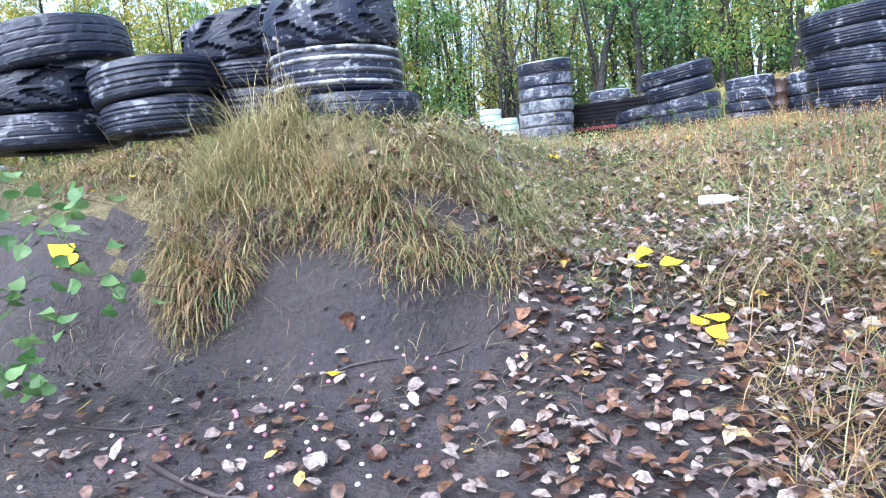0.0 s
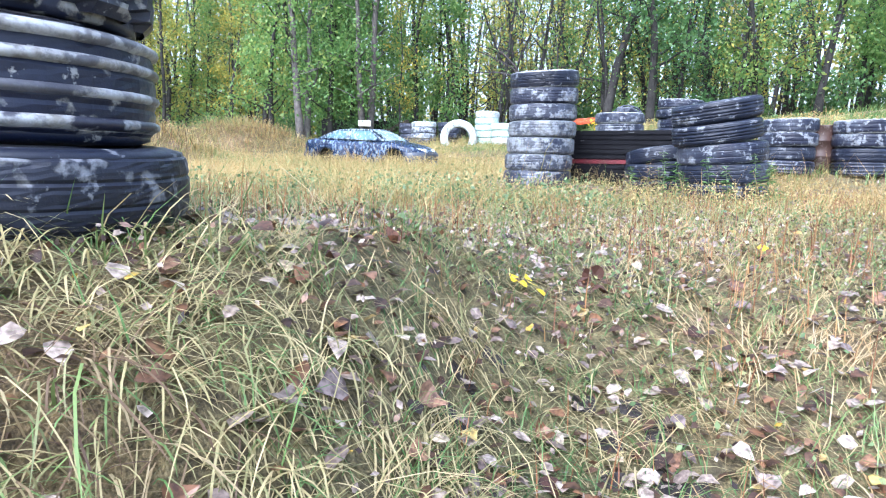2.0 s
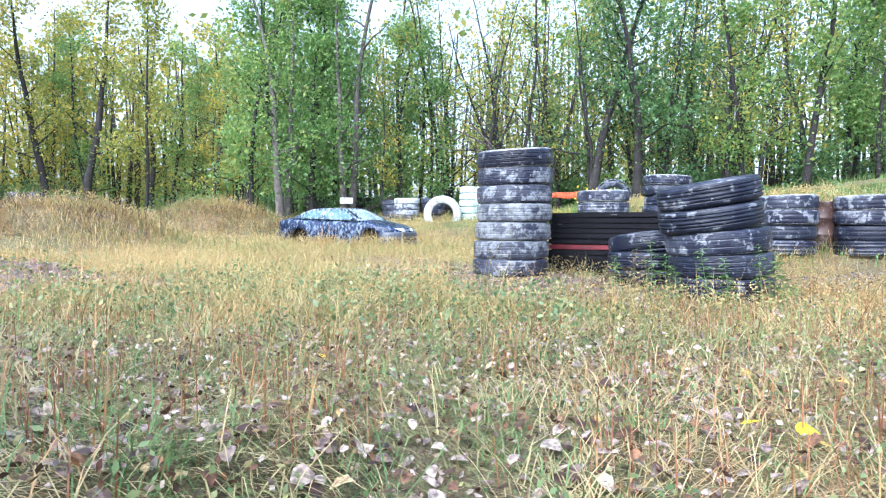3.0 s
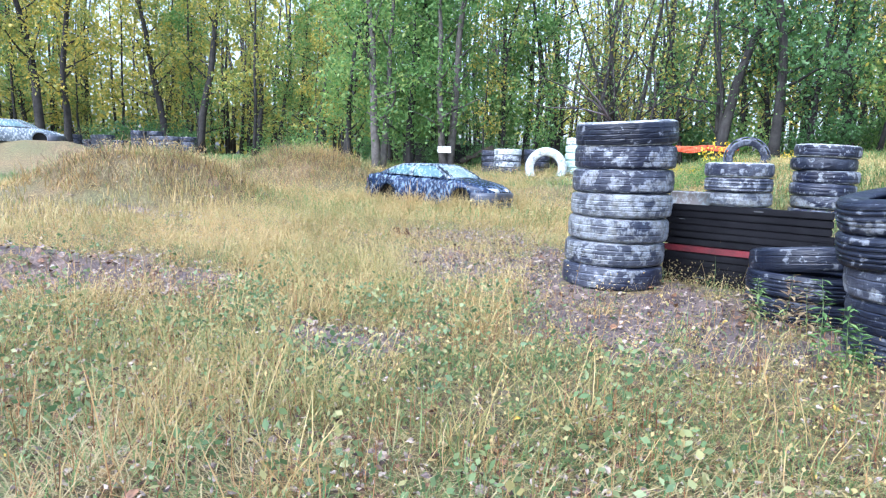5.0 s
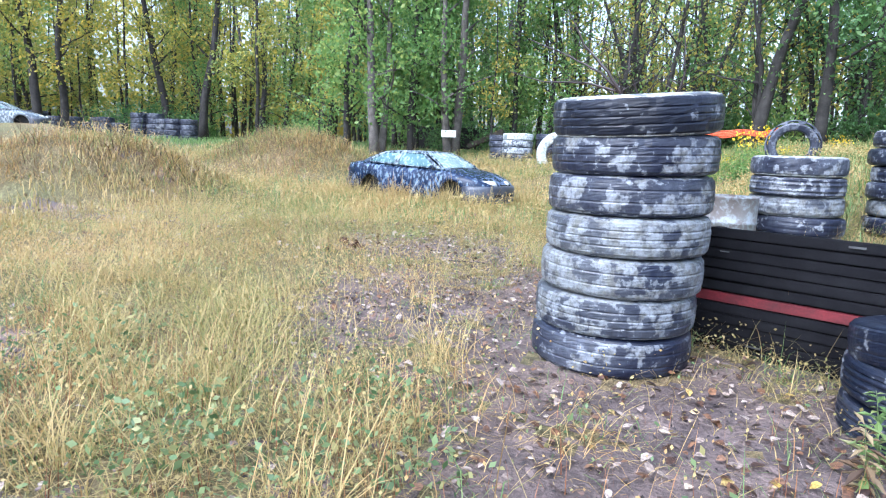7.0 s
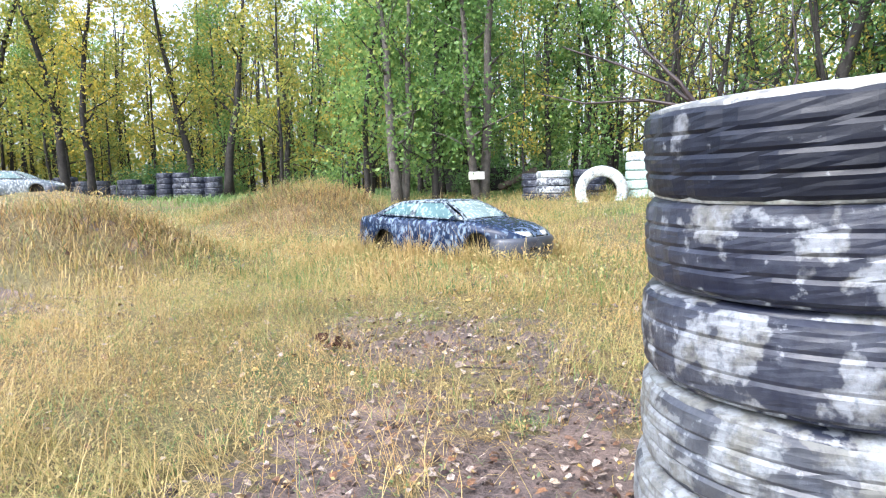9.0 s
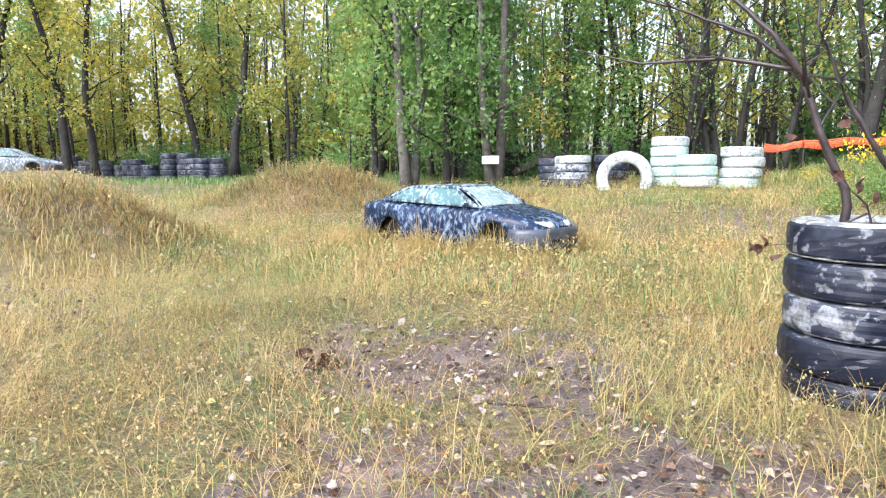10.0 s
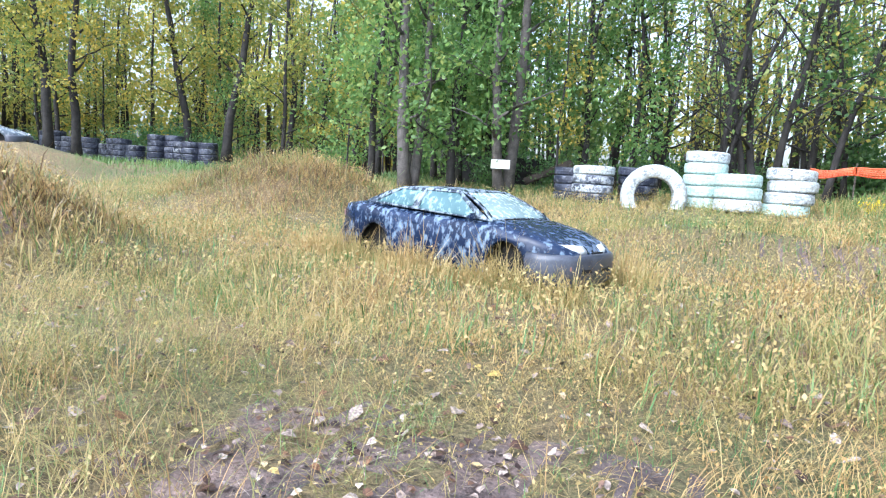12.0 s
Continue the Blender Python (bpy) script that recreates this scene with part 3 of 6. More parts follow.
def tree_meshes(key, tall, r0, crown_from, spread, leaves, leaf, bark, foliage, lean=0.05, fork=False):
    rg = random.Random(key)
    nr = np.random.default_rng(abs(sum(ord(c) * (i + 1) for i, c in enumerate(key))))
    pieces, anchors = [], []
    stems = [(0.0, 0.0, 1.0)] if not fork else [(0.0, 0.0, 1.0), (0.12, 0.05, 0.85)]
    for sx, sy, sc in stems:
        p, d = Vector((sx, sy, -0.3)), Vector((rg.uniform(-lean, lean) + sx, rg.uniform(-lean, lean) + sy, 1)).normalized()
        pts, rad, steps = [p.copy()], [r0 * sc * 1.35], 11
        for i in range(steps):
            d = (d + Vector((rg.uniform(-0.11, 0.11), rg.uniform(-0.11, 0.11), 0.05))).normalized()
            p = p + d * (tall * sc / steps)
            pts.append(p.copy())
            rad.append(r0 * sc * (1 - 0.85 * (i + 1) / steps))
        pieces.append(tube(pts, rad, 7))
        for k in range(13):
            u = crown_from * 0.8 + (1 - crown_from * 0.8) * (k + rg.random()) / 13
            i = min(int(u * steps), steps - 1)
            at = pts[i].lerp(pts[i + 1], u * steps - i)
            ang = rg.uniform(0, 2 * math.pi)
            ln = spread * rg.uniform(0.6, 1.15) * (1.1 - 0.6 * u)
            lp, lr = limb(rg, at, (math.cos(ang), math.sin(ang), rg.uniform(0.25, 0.9)), ln, rad[i] * rg.uniform(0.3, 0.5), 0.35)
            pieces.append(tube(lp, lr, 4))
            anchors += lp[1:]
            for _ in range(2):
                q = lp[rg.randint(2, 4)]
                tp, tr = limb(rg, q, (rg.uniform(-1, 1), rg.uniform(-1, 1), rg.uniform(-0.3, 0.7)), ln * 0.5, lr[2] * 0.5, 0.4, 4)
                pieces.append(tube(tp, tr, 3))
                anchors += tp[1:]
    trunk = mesh_from(key + "_trunk", *join_geo(pieces), bark, True)
    if not leaves:
        return trunk, None
    an = np.array([tuple(q) for q in anchors])
    c = an[nr.integers(0, len(an), leaves)] + nr.normal(0, 1, (leaves, 3)) * np.array([0.55, 0.55, 0.45]) * spread * 0.24
    c[:, 2] -= np.abs(nr.normal(0, 0.25, leaves))
    c = c[c[:, 2] > 0.5]
    crown = leaf_cloud(key + "_crown", c, leaf, foliage, nr)
    return trunk, crown


def leaf_cloud(name, c, size, material, nr, droop=0.5):
    """Small pointed folded leaves at the centres c."""
    n = len(c)
    a = nr.normal(0, 1, (n, 3))
    a[:, 2] -= droop
    a /= np.linalg.norm(a, axis=1, keepdims=True)
    b = np.cross(a, nr.normal(0, 1, (n, 3)))
    b /= np.linalg.norm(b, axis=1, keepdims=True) + 1e-9
    s = size * nr.uniform(0.6, 1.3, (n, 1))
    v = np.stack([c - a * s * 0.5, c + b * s * 0.32, c + a * s * 0.55, c - b * s * 0.32], 1)
    i = np.arange(n)[:, None] * 4
    tris = np.concatenate([i + np.array([[0, 1, 2]]), i + np.array([[0, 2, 3]])])
    return tri_mesh(name, v.reshape(-1, 3), tris, material)


KINDS = {
    "ash": tree_meshes("ash", 14, 0.17, 0.12, 3.1, 4000, 0.19, M_BARK, M_LEAF_G),
    "elm": tree_meshes("elm", 12.5, 0.14, 0.08, 3.0, 4200, 0.19, M_BARK, M_LEAF_G, 0.1),
    "aspen": tree_meshes("aspen", 14, 0.12, 0.18, 2.8, 3200, 0.20, M_BARK, M_LEAF_Y, 0.06),
    "poplar": tree_meshes("poplar", 15, 0.16, 0.22, 3.0, 3000, 0.20, M_BARK, M_LEAF_Y, 0.05),
    "oak": tree_meshes("oak", 13, 0.25, 0.2, 3.6, 3400, 0.19, M_BARK, M_LEAF_D, 0.06),
    "forked": tree_meshes("forked", 14, 0.22, 0.2, 3.0, 3600, 0.18, M_BARK_PALE, M_LEAF_G, 0.12, True),
    "bare": tree_meshes("bare", 12, 0.12, 0.14, 3.6, 1200, 0.14, M_BARK, M_LEAF_Y, 0.16),
    "cottonwood": tree_meshes("cottonwood", 17, 0.30, 0.3, 3.4, 3200, 0.22, M_BARK, M_LEAF_Y, 0.10),
    "gnarled": tree_meshes("gnarled", 12.5, 0.14, 0.16, 4.2, 1100, 0.14, M_BARK, M_LEAF_G, 0.16, True),
    "thin": tree_meshes("thin", 10, 0.06, 0.2, 1.8, 1000, 0.16, M_BARK, M_LEAF_Y, 0.12),
}
LABELS = {"ash": "tall green tree with dark trunk at the wood's edge", "elm": "leafy green tree with low branches", "aspen": "slim tree with yellowing leaves", "poplar": "tall tree with yellow autumn leaves",
          "oak": "thick dark-trunked tree with deep green leaves", "forked": "forked pale-barked tree with green leaves", "bare": "nearly bare dark-branched tree", "thin": "thin young tree with sparse yellow leaves",
          "cottonwood": "tall thick-trunked tree with yellow autumn leaves", "gnarled": "dark forked tree with crooked, nearly bare branches"}
FIRST = {}


def tree(kind, x, y, scale=1.0, turn=0.0, label=""):
    m = pose(x, y, h1(x, y), 0, 0, turn)
    if kind not in FIRST:
        trunk, crown = KINDS[kind]
        ob = new("tree", None)
        attach("trunk", trunk, ob)
        attach("crown", crown, ob)
        tagged(ob, label or LABELS[kind], "tree", "trees of the wood")
        ob.matrix_basis = m
        FIRST[kind] = ob
    else:
        ob = copy_thing(FIRST[kind], m)
        tagged(ob, label or LABELS[kind])
    ob.scale = (scale, scale, scale)
    return ob


rw = random.Random(21)
# trees that stand out at the edge
tree("forked", -11.0, 31.6, 1.0, 30)
tree("forked", -8.12, 33.2, 1.0, 200, "pale-barked tree that carries a small white board")
tree("oak", 3.75, 36.6, 1.1, 40)
tree("oak", 9.5, 39, 1.1, 140)
tree("elm", -9.3, 34.6, 1.0, 10)
tree("ash", -12.3, 34.3, 1.0, 80)
tree("elm", -13.3, 33.0, 1.05, 150)
tree("ash", -15.5, 37.0, 1.1, 250)
tree("bare", -5.6, 38.5, 1.1, 290)
tree("ash", -9.9, 32.8, 0.9, 300)
tree("poplar", -39.0, 51.5, 1.2, 0)
tree("bare", 1.5, 38.5, 1.1, 20)
tree("bare", -1.5, 40.5, 1.2, 100)
tree("bare", 6.5, 40.5, 1.2, 220)
for x, y, k, turn in ((-40.9, 38.6, 1.15, 0), (-38.9, 39.2, 1.0, 140), (-35.7, 45.1, 1.05, 60), (-32.6, 45.4, 1.15, 250), (-44.5, 36.0, 1.1, 200), (-27.0, 45.0, 0.8, 300)):
    tree("cottonwood", x, y, k, turn)
for x, y, k, turn in ((-2.0, 37.5, 1.0, 30), (-0.75, 38.5, 1.1, 200), (1.2, 41.0, 1.1, 110), (-4.2, 40.0, 1.0, 290), (7.6, 37.6, 1.0, 75)):
    tree("gnarled", x, y, k, turn)
tree("elm", -10.8, 35.3, 1.0, 95)
tree("elm", -6.4, 36.4, 0.95, 215)
tree("thin", -6.5, 33.6, 0.8, 15)
tree("oak", 6.0, 36.2, 1.0, 300)
tree("elm", -4.6, 36.6, 0.8, 40)
for kind, x, y, k, turn in (("elm", 10.5, 36.5, 1.0, 20), ("ash", 13.5, 35.0, 1.1, 160), ("oak", 12.0, 41.0, 1.1, 80), ("elm", 5.2, 42.0, 1.2, 250), ("ash", 8.6, 43.0, 1.2, 310), ("elm", 16.5, 38.0, 1.1, 130), ("ash", 2.4, 44.0, 1.2, 10)):
    tree(kind, x, y, k, turn)


def near_edge(a):
    """How far from the field's middle the wood begins, by the angle to the left of straight on."""
    return float(np.interp(a, (-60, -35, -15, 0, 20, 32, 45, 60, 80, 110), (30, 28, 26, 25.5, 25.5, 31, 51, 58, 52, 42)))


placed = []
tries = 0
while len(placed) < 128 and tries < 8000:
    tries += 1
    a = rw.uniform(-58, 100)
    d = near_edge(a) + rw.uniform(0, 1) ** 1.4 * 24
    x, y = -d * math.sin(math.radians(a)), 11.5 + d * math.cos(math.radians(a))
    if any((x - px) ** 2 + (y - py) ** 2 < 6.0 for px, py in placed):
        continue
    placed.append((x, y))
    if a > 32:
        kind = rw.choice(("aspen", "poplar", "aspen", "thin", "poplar", "ash", "thin", "bare"))
    elif a > 10:
        kind = rw.choice(("ash", "elm", "elm", "ash", "oak", "thin"))
    elif a > -14:
        kind = rw.choice(("bare", "thin", "bare", "gnarled", "bare", "thin"))
    else:
        kind = rw.choice(("bare", "oak", "bare", "thin", "bare", "bare", "aspen", "elm", "thin"))
    tree(kind, x, y, rw.uniform(0.85, 1.25), rw.uniform(0, 360))
for i in range(36):
    a = rw.uniform(26, 98)
    d = near_edge(a) + rw.uniform(2, 26)
    tree(rw.choice(("poplar", "thin", "aspen", "ash")), -d * math.sin(math.radians(a)), 11.5 + d * math.cos(math.radians(a)), rw.uniform(0.9, 1.25), rw.uniform(0, 360))
# trees added out of view behind and beside the field, to shape side light
for i in range(14):
    t = math.radians(rw.uniform(190, 350))
    d = rw.uniform(30, 46)
    tree(rw.choice(("ash", "elm", "oak", "poplar")), d * math.cos(t), 6 + d * math.sin(t), rw.uniform(0.9, 1.2), rw.uniform(0, 360))

# the deep wood: thin trunks and leaf masses beyond the trees that can be told apart
nd = np.random.default_rng(5)
n = 52000
a = np.radians(np.where(nd.random(n) < 0.45, nd.uniform(25, 105, n), nd.uniform(-62, 105, n)))
d = np.interp(np.degrees(a), (-60, 0, 30, 50, 110), (52, 52, 58, 76, 70)) + nd.uniform(0, 26, n)
x, y = -d * np.sin(a), 11.5 + d * np.cos(a)
z = height(x, y) + np.where(nd.random(n) < 0.5, np.abs(nd.normal(0, 7.0, n)), nd.uniform(3, 21, n)) + 0.2
ok = (np.degrees(a) > 18) | (nd.random(n) < 0.65)
x, y, z = x[ok], y[ok], z[ok]
far = new("far_woods", leaf_cloud("far_woods", np.stack([x, y, z], 1), 0.8, M_LEAF_Y, nd))
tagged(far, "deep autumn wood seen between the nearer trees", "woods", kind="stuff")
pieces = []
for i in range(520):
    a = math.radians(rw.uniform(-60, 104))
    d = float(np.interp(math.degrees(a), (-60, 0, 30, 50, 110), (44, 44, 50, 64, 60))) + rw.uniform(0, 26)
    x, y = -d * math.sin(a), 11.5 + d * math.cos(a)
    z = h1(x, y)
    pieces.append(tube([(x, y, z - 0.3), (x + rw.uniform(-0.6, 0.6), y, z + 7), (x + rw.uniform(-1.4, 1.4), y, z + 16)], [rw.uniform(0.1, 0.24), 0.12, 0.05], 5))
tagged(new("far_trunks", mesh_from("far_trunks", *join_geo(pieces), M_BARK, True)), "many thin dark trunks deep in the wood", "woods", kind="stuff")


# bushes of the undergrowth
def bush_mesh(key, w, tall, leaves, leaf, material):
    nr = np.random.default_rng(len(key) * 7 + leaves)
    rg = random.Random(key)
    pieces, anchors = [], []
    for _ in range(12):
        a = rg.uniform(0, 6.28)
        lp, lr = limb(rg, (0.1 * math.cos(a), 0.1 * math.sin(a), -0.05), (math.cos(a) * w / tall, math.sin(a) * w / tall, 1.1), tall * rg.uniform(0.7, 1.1), 0.018, 0.3)
        pieces.append(tube(lp, lr, 4))
        anchors += lp[1:]
    an = np.array([tuple(q) for q in anchors])
    c = an[nr.integers(0, len(an), leaves)] + nr.normal(0, 1, (leaves, 3)) * np.array([w * 0.24, w * 0.24, tall * 0.14])
    c[:, 2] = np.abs(c[:, 2])
    return mesh_from(key + "_stems", *join_geo(pieces), M_TWIG, True), leaf_cloud(key + "_leaves", c, leaf, material, nr)


BUSH = {"green": bush_mesh("green", 1.2, 1.7, 1500, 0.15, M_LEAF_D), "yellow": bush_mesh("yellow", 0.8, 1.1, 240, 0.12, M_YELLOW), "mixed": bush_mesh("mixed", 1.3, 1.5, 1100, 0.14, M_LEAF_G)}


def bush(kind, x, y, s=1.0, turn=0.0, label="leafy green bush at the edge of the wood"):
    ob = new("bush", None)
    ob.matrix_basis = pose(x, y, h1(x, y), 0, 0, turn)
    ob.scale = (s, s, s)
    attach("stem", BUSH[kind][0], ob)
    attach("foliage", BUSH[kind][1], ob)
    return tagged(ob, label, "bush", "undergrowth")


bush("yellow", 3.45, 34.0, 0.9, 0, "small bush with bright yellow leaves")
for x, y, s in ((6.2, 33.6, 0.5), (2.6, 30.5, 0.35), (4.2, 30.2, 0.35), (2.0, 32.0, 0.4)):
    bush("yellow", x, y, s, x * 50, "small bush with bright yellow leaves")
for x, y, k in ((1.9, 26.4, 0.34), (2.6, 26.0, 0.40), (3.0, 27.3, 0.42), (2.2, 28.2, 0.3)):
    bush("mixed", x, y, k, x * 70, "low spreading green bush on the slope")
for i in range(46):
    a = rw.uniform(-50, 85)
    d = near_edge(a) + rw.uniform(1, 12)
    x, y = -d * math.sin(math.radians(a)), 11.5 + d * math.cos(math.radians(a))
    bush(rw.choice(("green", "mixed", "green")), x, y, rw.uniform(0.7, 1.5), rw.uniform(0, 360))
for x, y, s in ((-38, 45.5, 1.8), (-34.5, 46, 1.4), (-42, 44.8, 1.3), (-9.0, 34.2, 0.8), (-7.2, 35.0, 0.8)):
    bush("green", x, y, s, x * 31)


# ---- the car ----
def splat_paint(name, dark, mid, pale, cover=0.0, rough=0.35):
    """Gloss paint or glass under burst, running splats."""
    m, nt, b = base(name, rough)
    tc = nt.nodes.new("ShaderNodeTexCoord")
    run = nt.nodes.new("ShaderNodeMapping")
    run.inputs["Scale"].default_value = (1.0, 1.0, 0.55)
    nt.links.new(tc.outputs["Object"], run.inputs["Vector"])
    n1 = nt.nodes.new("ShaderNodeTexNoise")
    n1.inputs["Scale"].default_value, n1.inputs["Detail"].default_value, n1.inputs["Roughness"].default_value = 12.0, 4.0, 0.62
    nt.links.new(run.outputs[0], n1.inputs["Vector"])
    n2, n3, n4 = noise_fac(nt, 2.0, 4), noise_fac(nt, 1.6, 3), noise_fac(nt, 26.0, 4, 0.6)
    body = ramp(nt, n2, [(0.35, dark), (0.7, mid)])
    f = math_node(nt, "ADD", math_node(nt, "MULTIPLY", n1.outputs[0], 0.7), math_node(nt, "MULTIPLY", n3, 0.3))
    f = math_node(nt, "ADD", f, math_node(nt, "MULTIPLY", math_node(nt, "SUBTRACT", n4, 0.5), 0.16))
    blots = ramp(nt, f, [(0.54 - cover, (0, 0, 0)), (0.57 - cover, (0.55, 0.55, 0.55)), (0.64 - cover, (1, 1, 1))])
    nt.links.new(mix(nt, blots, body, pale), b.inputs["Base Color"])
    nt.links.new(ramp(nt, f, [(0.5, (0.22, 0.22, 0.22)), (0.58, (0.65, 0.65, 0.65))]), b.inputs["Roughness"])
    b.inputs["Specular IOR Level"].default_value = 0.35
    bump(nt, b, n4, 0.08, 0.003)
    return m


M_CAR = splat_paint("splashed_navy_paint", (0.006, 0.013, 0.036), (0.017, 0.032, 0.078), (0.17, 0.235, 0.32), 0.01)
M_CAR_SILVER = splat_paint("splashed_silver_paint", (0.10, 0.12, 0.15), (0.20, 0.24, 0.28), (0.42, 0.46, 0.50), 0.02)
# paler copy of M_CAR for roof and frames: sky sheen put into the colour
M_CAR_TOP = splat_paint("rain_greyed_blue_paint", (0.02, 0.03, 0.05), (0.06, 0.08, 0.11), (0.24, 0.30, 0.35), 0.06)
M_BUMPER = two_tone("grey_bumper", (0.035, 0.04, 0.06), (0.09, 0.10, 0.13), 3.0, 0.4, 40, 0.1, 0.002)
M_GLASS = splat_paint("paint_smeared_glass", (0.05, 0.11, 0.125), (0.10, 0.18, 0.20), (0.26, 0.37, 0.38), 0.02, 0.1)
# pale base colour holds the sky's reflection; the splats on it are paint
M_SCREEN = splat_paint("clouded_windscreen", (0.17, 0.24, 0.25), (0.28, 0.36, 0.36), (0.50, 0.57, 0.57), 0.03, 0.1)
M_LAMP = two_tone("clouded_headlamp", (0.5, 0.52, 0.52), (0.72, 0.74, 0.74), 8.0, 0.15, 50, 0.05, 0.001)
M_DARK = two_tone("dark_interior", (0.006, 0.006, 0.007), (0.016, 0.015, 0.015), 6.0, 0.8, 40, 0.2, 0.003)
M_FOG = two_tone("dull_orange_lens", (0.20, 0.10, 0.08), (0.34, 0.20, 0.17), 10.0, 0.3, 50, 0.05, 0.001)


def patch(p00, p10, p01, p11, nu, nv, bulge, panes, inset):
    """A bulged four-sided sheet; returns its frame and, one for each (u0, u1, v0, v1), its panes set in."""
    c = [Vector(p) for p in (p00, p10, p01, p11)]
    bl, ins = Vector(bulge), Vector(inset)

    def at(u, v):
        p = (c[0] * (1 - u) + c[1] * u) * (1 - v) + (c[2] * (1 - u) + c[3] * u) * v
        return p + bl * (4 * u * (1 - u) * 0.5 + 4 * v * (1 - v) * 0.5)
    us = sorted({round(i / nu, 4) for i in range(nu + 1)} | {q for w in panes for q in w[:2]})
    vs = sorted({round(i / nv, 4) for i in range(nv + 1)} | {q for w in panes for q in w[2:]})
    verts = [at(u, v) for u in us for v in vs]
    n, frame_faces, pane_faces = len(vs), [], [[] for _ in panes]
    for i in range(len(us) - 1):
        for j in range(n - 1):
            um, vm = (us[i] + us[i + 1]) / 2, (vs[j] + vs[j + 1]) / 2
            q = (i * n + j, (i + 1) * n + j, (i + 1) * n + j + 1, i * n + j + 1)
            hit = [k for k, w in enumerate(panes) if w[0] < um < w[1] and w[2] < vm < w[3]]
            (pane_faces[hit[0]] if hit else frame_faces).append(q)
    return (verts, frame_faces), [([p + ins for p in verts], f) for f in pane_faces]


def solid(name, geo, material, parent, thick=0.012, label=""):
    me = mesh_from(name, geo[0], geo[1], material, True)
    bm = bmesh.new()
    bm.from_mesh(me)
    bmesh.ops.remove_doubles(bm, verts=bm.verts[:], dist=0.0005)
    bmesh.ops.delete(bm, geom=[v for v in bm.verts if not v.link_faces], context="VERTS")
    bm.to_mesh(me)
    bm.free()
    ob = attach(name, me, parent, label)
    s = ob.modifiers.new("thickness", "SOLIDIFY")
    s.thickness, s.offset = thick, 0
    return ob


def build_car(m, paint, label, category="car"):
    car = new("car", None)
    car.matrix_basis = m
    tagged(car, label, category)
    wheels = (1.38, -1.27)
    upper = M_CAR_TOP if paint is M_CAR else paint

    def section(x):
        u = x / 2.27
        e = max(0.0, abs(x) - 1.35) / 0.92
        w = 0.845 * (1 - (0.46 if x > 0 else 0.24) * e ** 2.8)
        zb = 0.16 + 0.05 * e
        for c in wheels:
            if abs(x - c) < 0.335:
                zb = max(zb, 0.30 + math.sqrt(0.335 ** 2 - (x - c) ** 2) * 1.02)
        top = float(np.interp(x, (-2.27, -2.18, -1.75, -1.5, -0.6, 0.9, 1.15, 1.7, 2.05, 2.2, 2.27), (0.82, 0.93, 0.985, 0.97, 0.92, 0.90, 0.89, 0.79, 0.68, 0.60, 0.52)))
        belt = top - 0.03 - 0.05 * (1 - e)
        zb = min(zb, belt - 0.10)
        mid = zb * 0.45 + belt * 0.55
        return [(w * 0.96, zb), (w * 0.995, zb + 0.03), (w * 1.0, mid), (w * 0.985, belt - 0.05), (w * 0.95, belt + 0.005), (w * 0.82, top - 0.012), (w * 0.5, top + 0.008), (0.0, top + 0.015)]
    xs = sorted({round(v, 3) for v in np.linspace(-2.27, 2.27, 66)} | {round(c + s, 3) for c in wheels for s in (-0.336, -0.33, -0.30, 0.30, 0.33, 0.336)})
    verts, faces = [], []
    for x in xs:
        sec = section(x)
        verts += [(x, -y, z) for y, z in sec] + [(x, y, z) for y, z in sec[-2::-1]]
    n = 15
    hole = (0.98, -1.62)
    for i in range(len(xs) - 1):
        for j in range(n - 1):
            cabin = hole[1] < (xs[i] + xs[i + 1]) / 2 < hole[0] and 5 <= j <= 8
            if not cabin:
                faces.append((i * n + j, (i + 1) * n + j, (i + 1) * n + j + 1, i * n + j + 1))
    faces.append(tuple(range(n))[::-1])
    faces.append(tuple((len(xs) - 1) * n + k for k in range(n)))
    body = solid("body", (verts, faces), paint, car, 0.010)
    # cabin
    for s in (-1, 1):
        fr, pn = patch((1.04, s * 0.735, 0.885), (-1.70, s * 0.66, 0.965), (0.30, s * 0.545, 1.265), (-0.92, s * 0.53, 1.255), 14, 6, (0, s * 0.045, 0.01), [(0.07, 0.53, 0.07, 0.90), (0.585, 0.93, 0.10, 0.88)], (0, -s * 0.008, 0))
        solid("side_frame", fr, upper, car, 0.02)
        solid("door_window", pn[0], M_GLASS, car, 0.005, "paint-smeared door glass")
        solid("quarter_window", pn[1], M_GLASS, car, 0.005, "paint-smeared quarter glass")
    fr, pn = patch((1.04, -0.735, 0.885), (1.04, 0.735, 0.885), (0.30, -0.545, 1.265), (0.30, 0.545, 1.265), 12, 8, (0.10, 0, 0.035), [(0.05, 0.95, 0.05, 0.94)], (-0.006, 0, -0.006))
    solid("windscreen_frame", fr, upper, car, 0.02)
    solid("windscreen", pn[0], M_SCREEN, car, 0.006, "windscreen pale with painted-in sky reflection, streaked with paint")
    fr, pn = patch((-1.70, 0.66, 0.965), (-1.70, -0.66, 0.965), (-0.92, 0.53, 1.255), (-0.92, -0.53, 1.255), 10, 8, (-0.06, 0, 0.04), [(0.06, 0.94, 0.06, 0.94)], (0.006, 0, -0.006))
    solid("rear_window_frame", fr, upper, car, 0.02)
    solid("rear_window", pn[0], M_SCREEN, car, 0.006)
    fr, _ = patch((0.30, -0.545, 1.265), (0.30, 0.545, 1.265), (-0.92, -0.53, 1.255), (-0.92, 0.53, 1.255), 10, 10, (0, 0, 0.035), [], (0, 0, 0))
    solid("roof", fr, upper, car, 0.02)
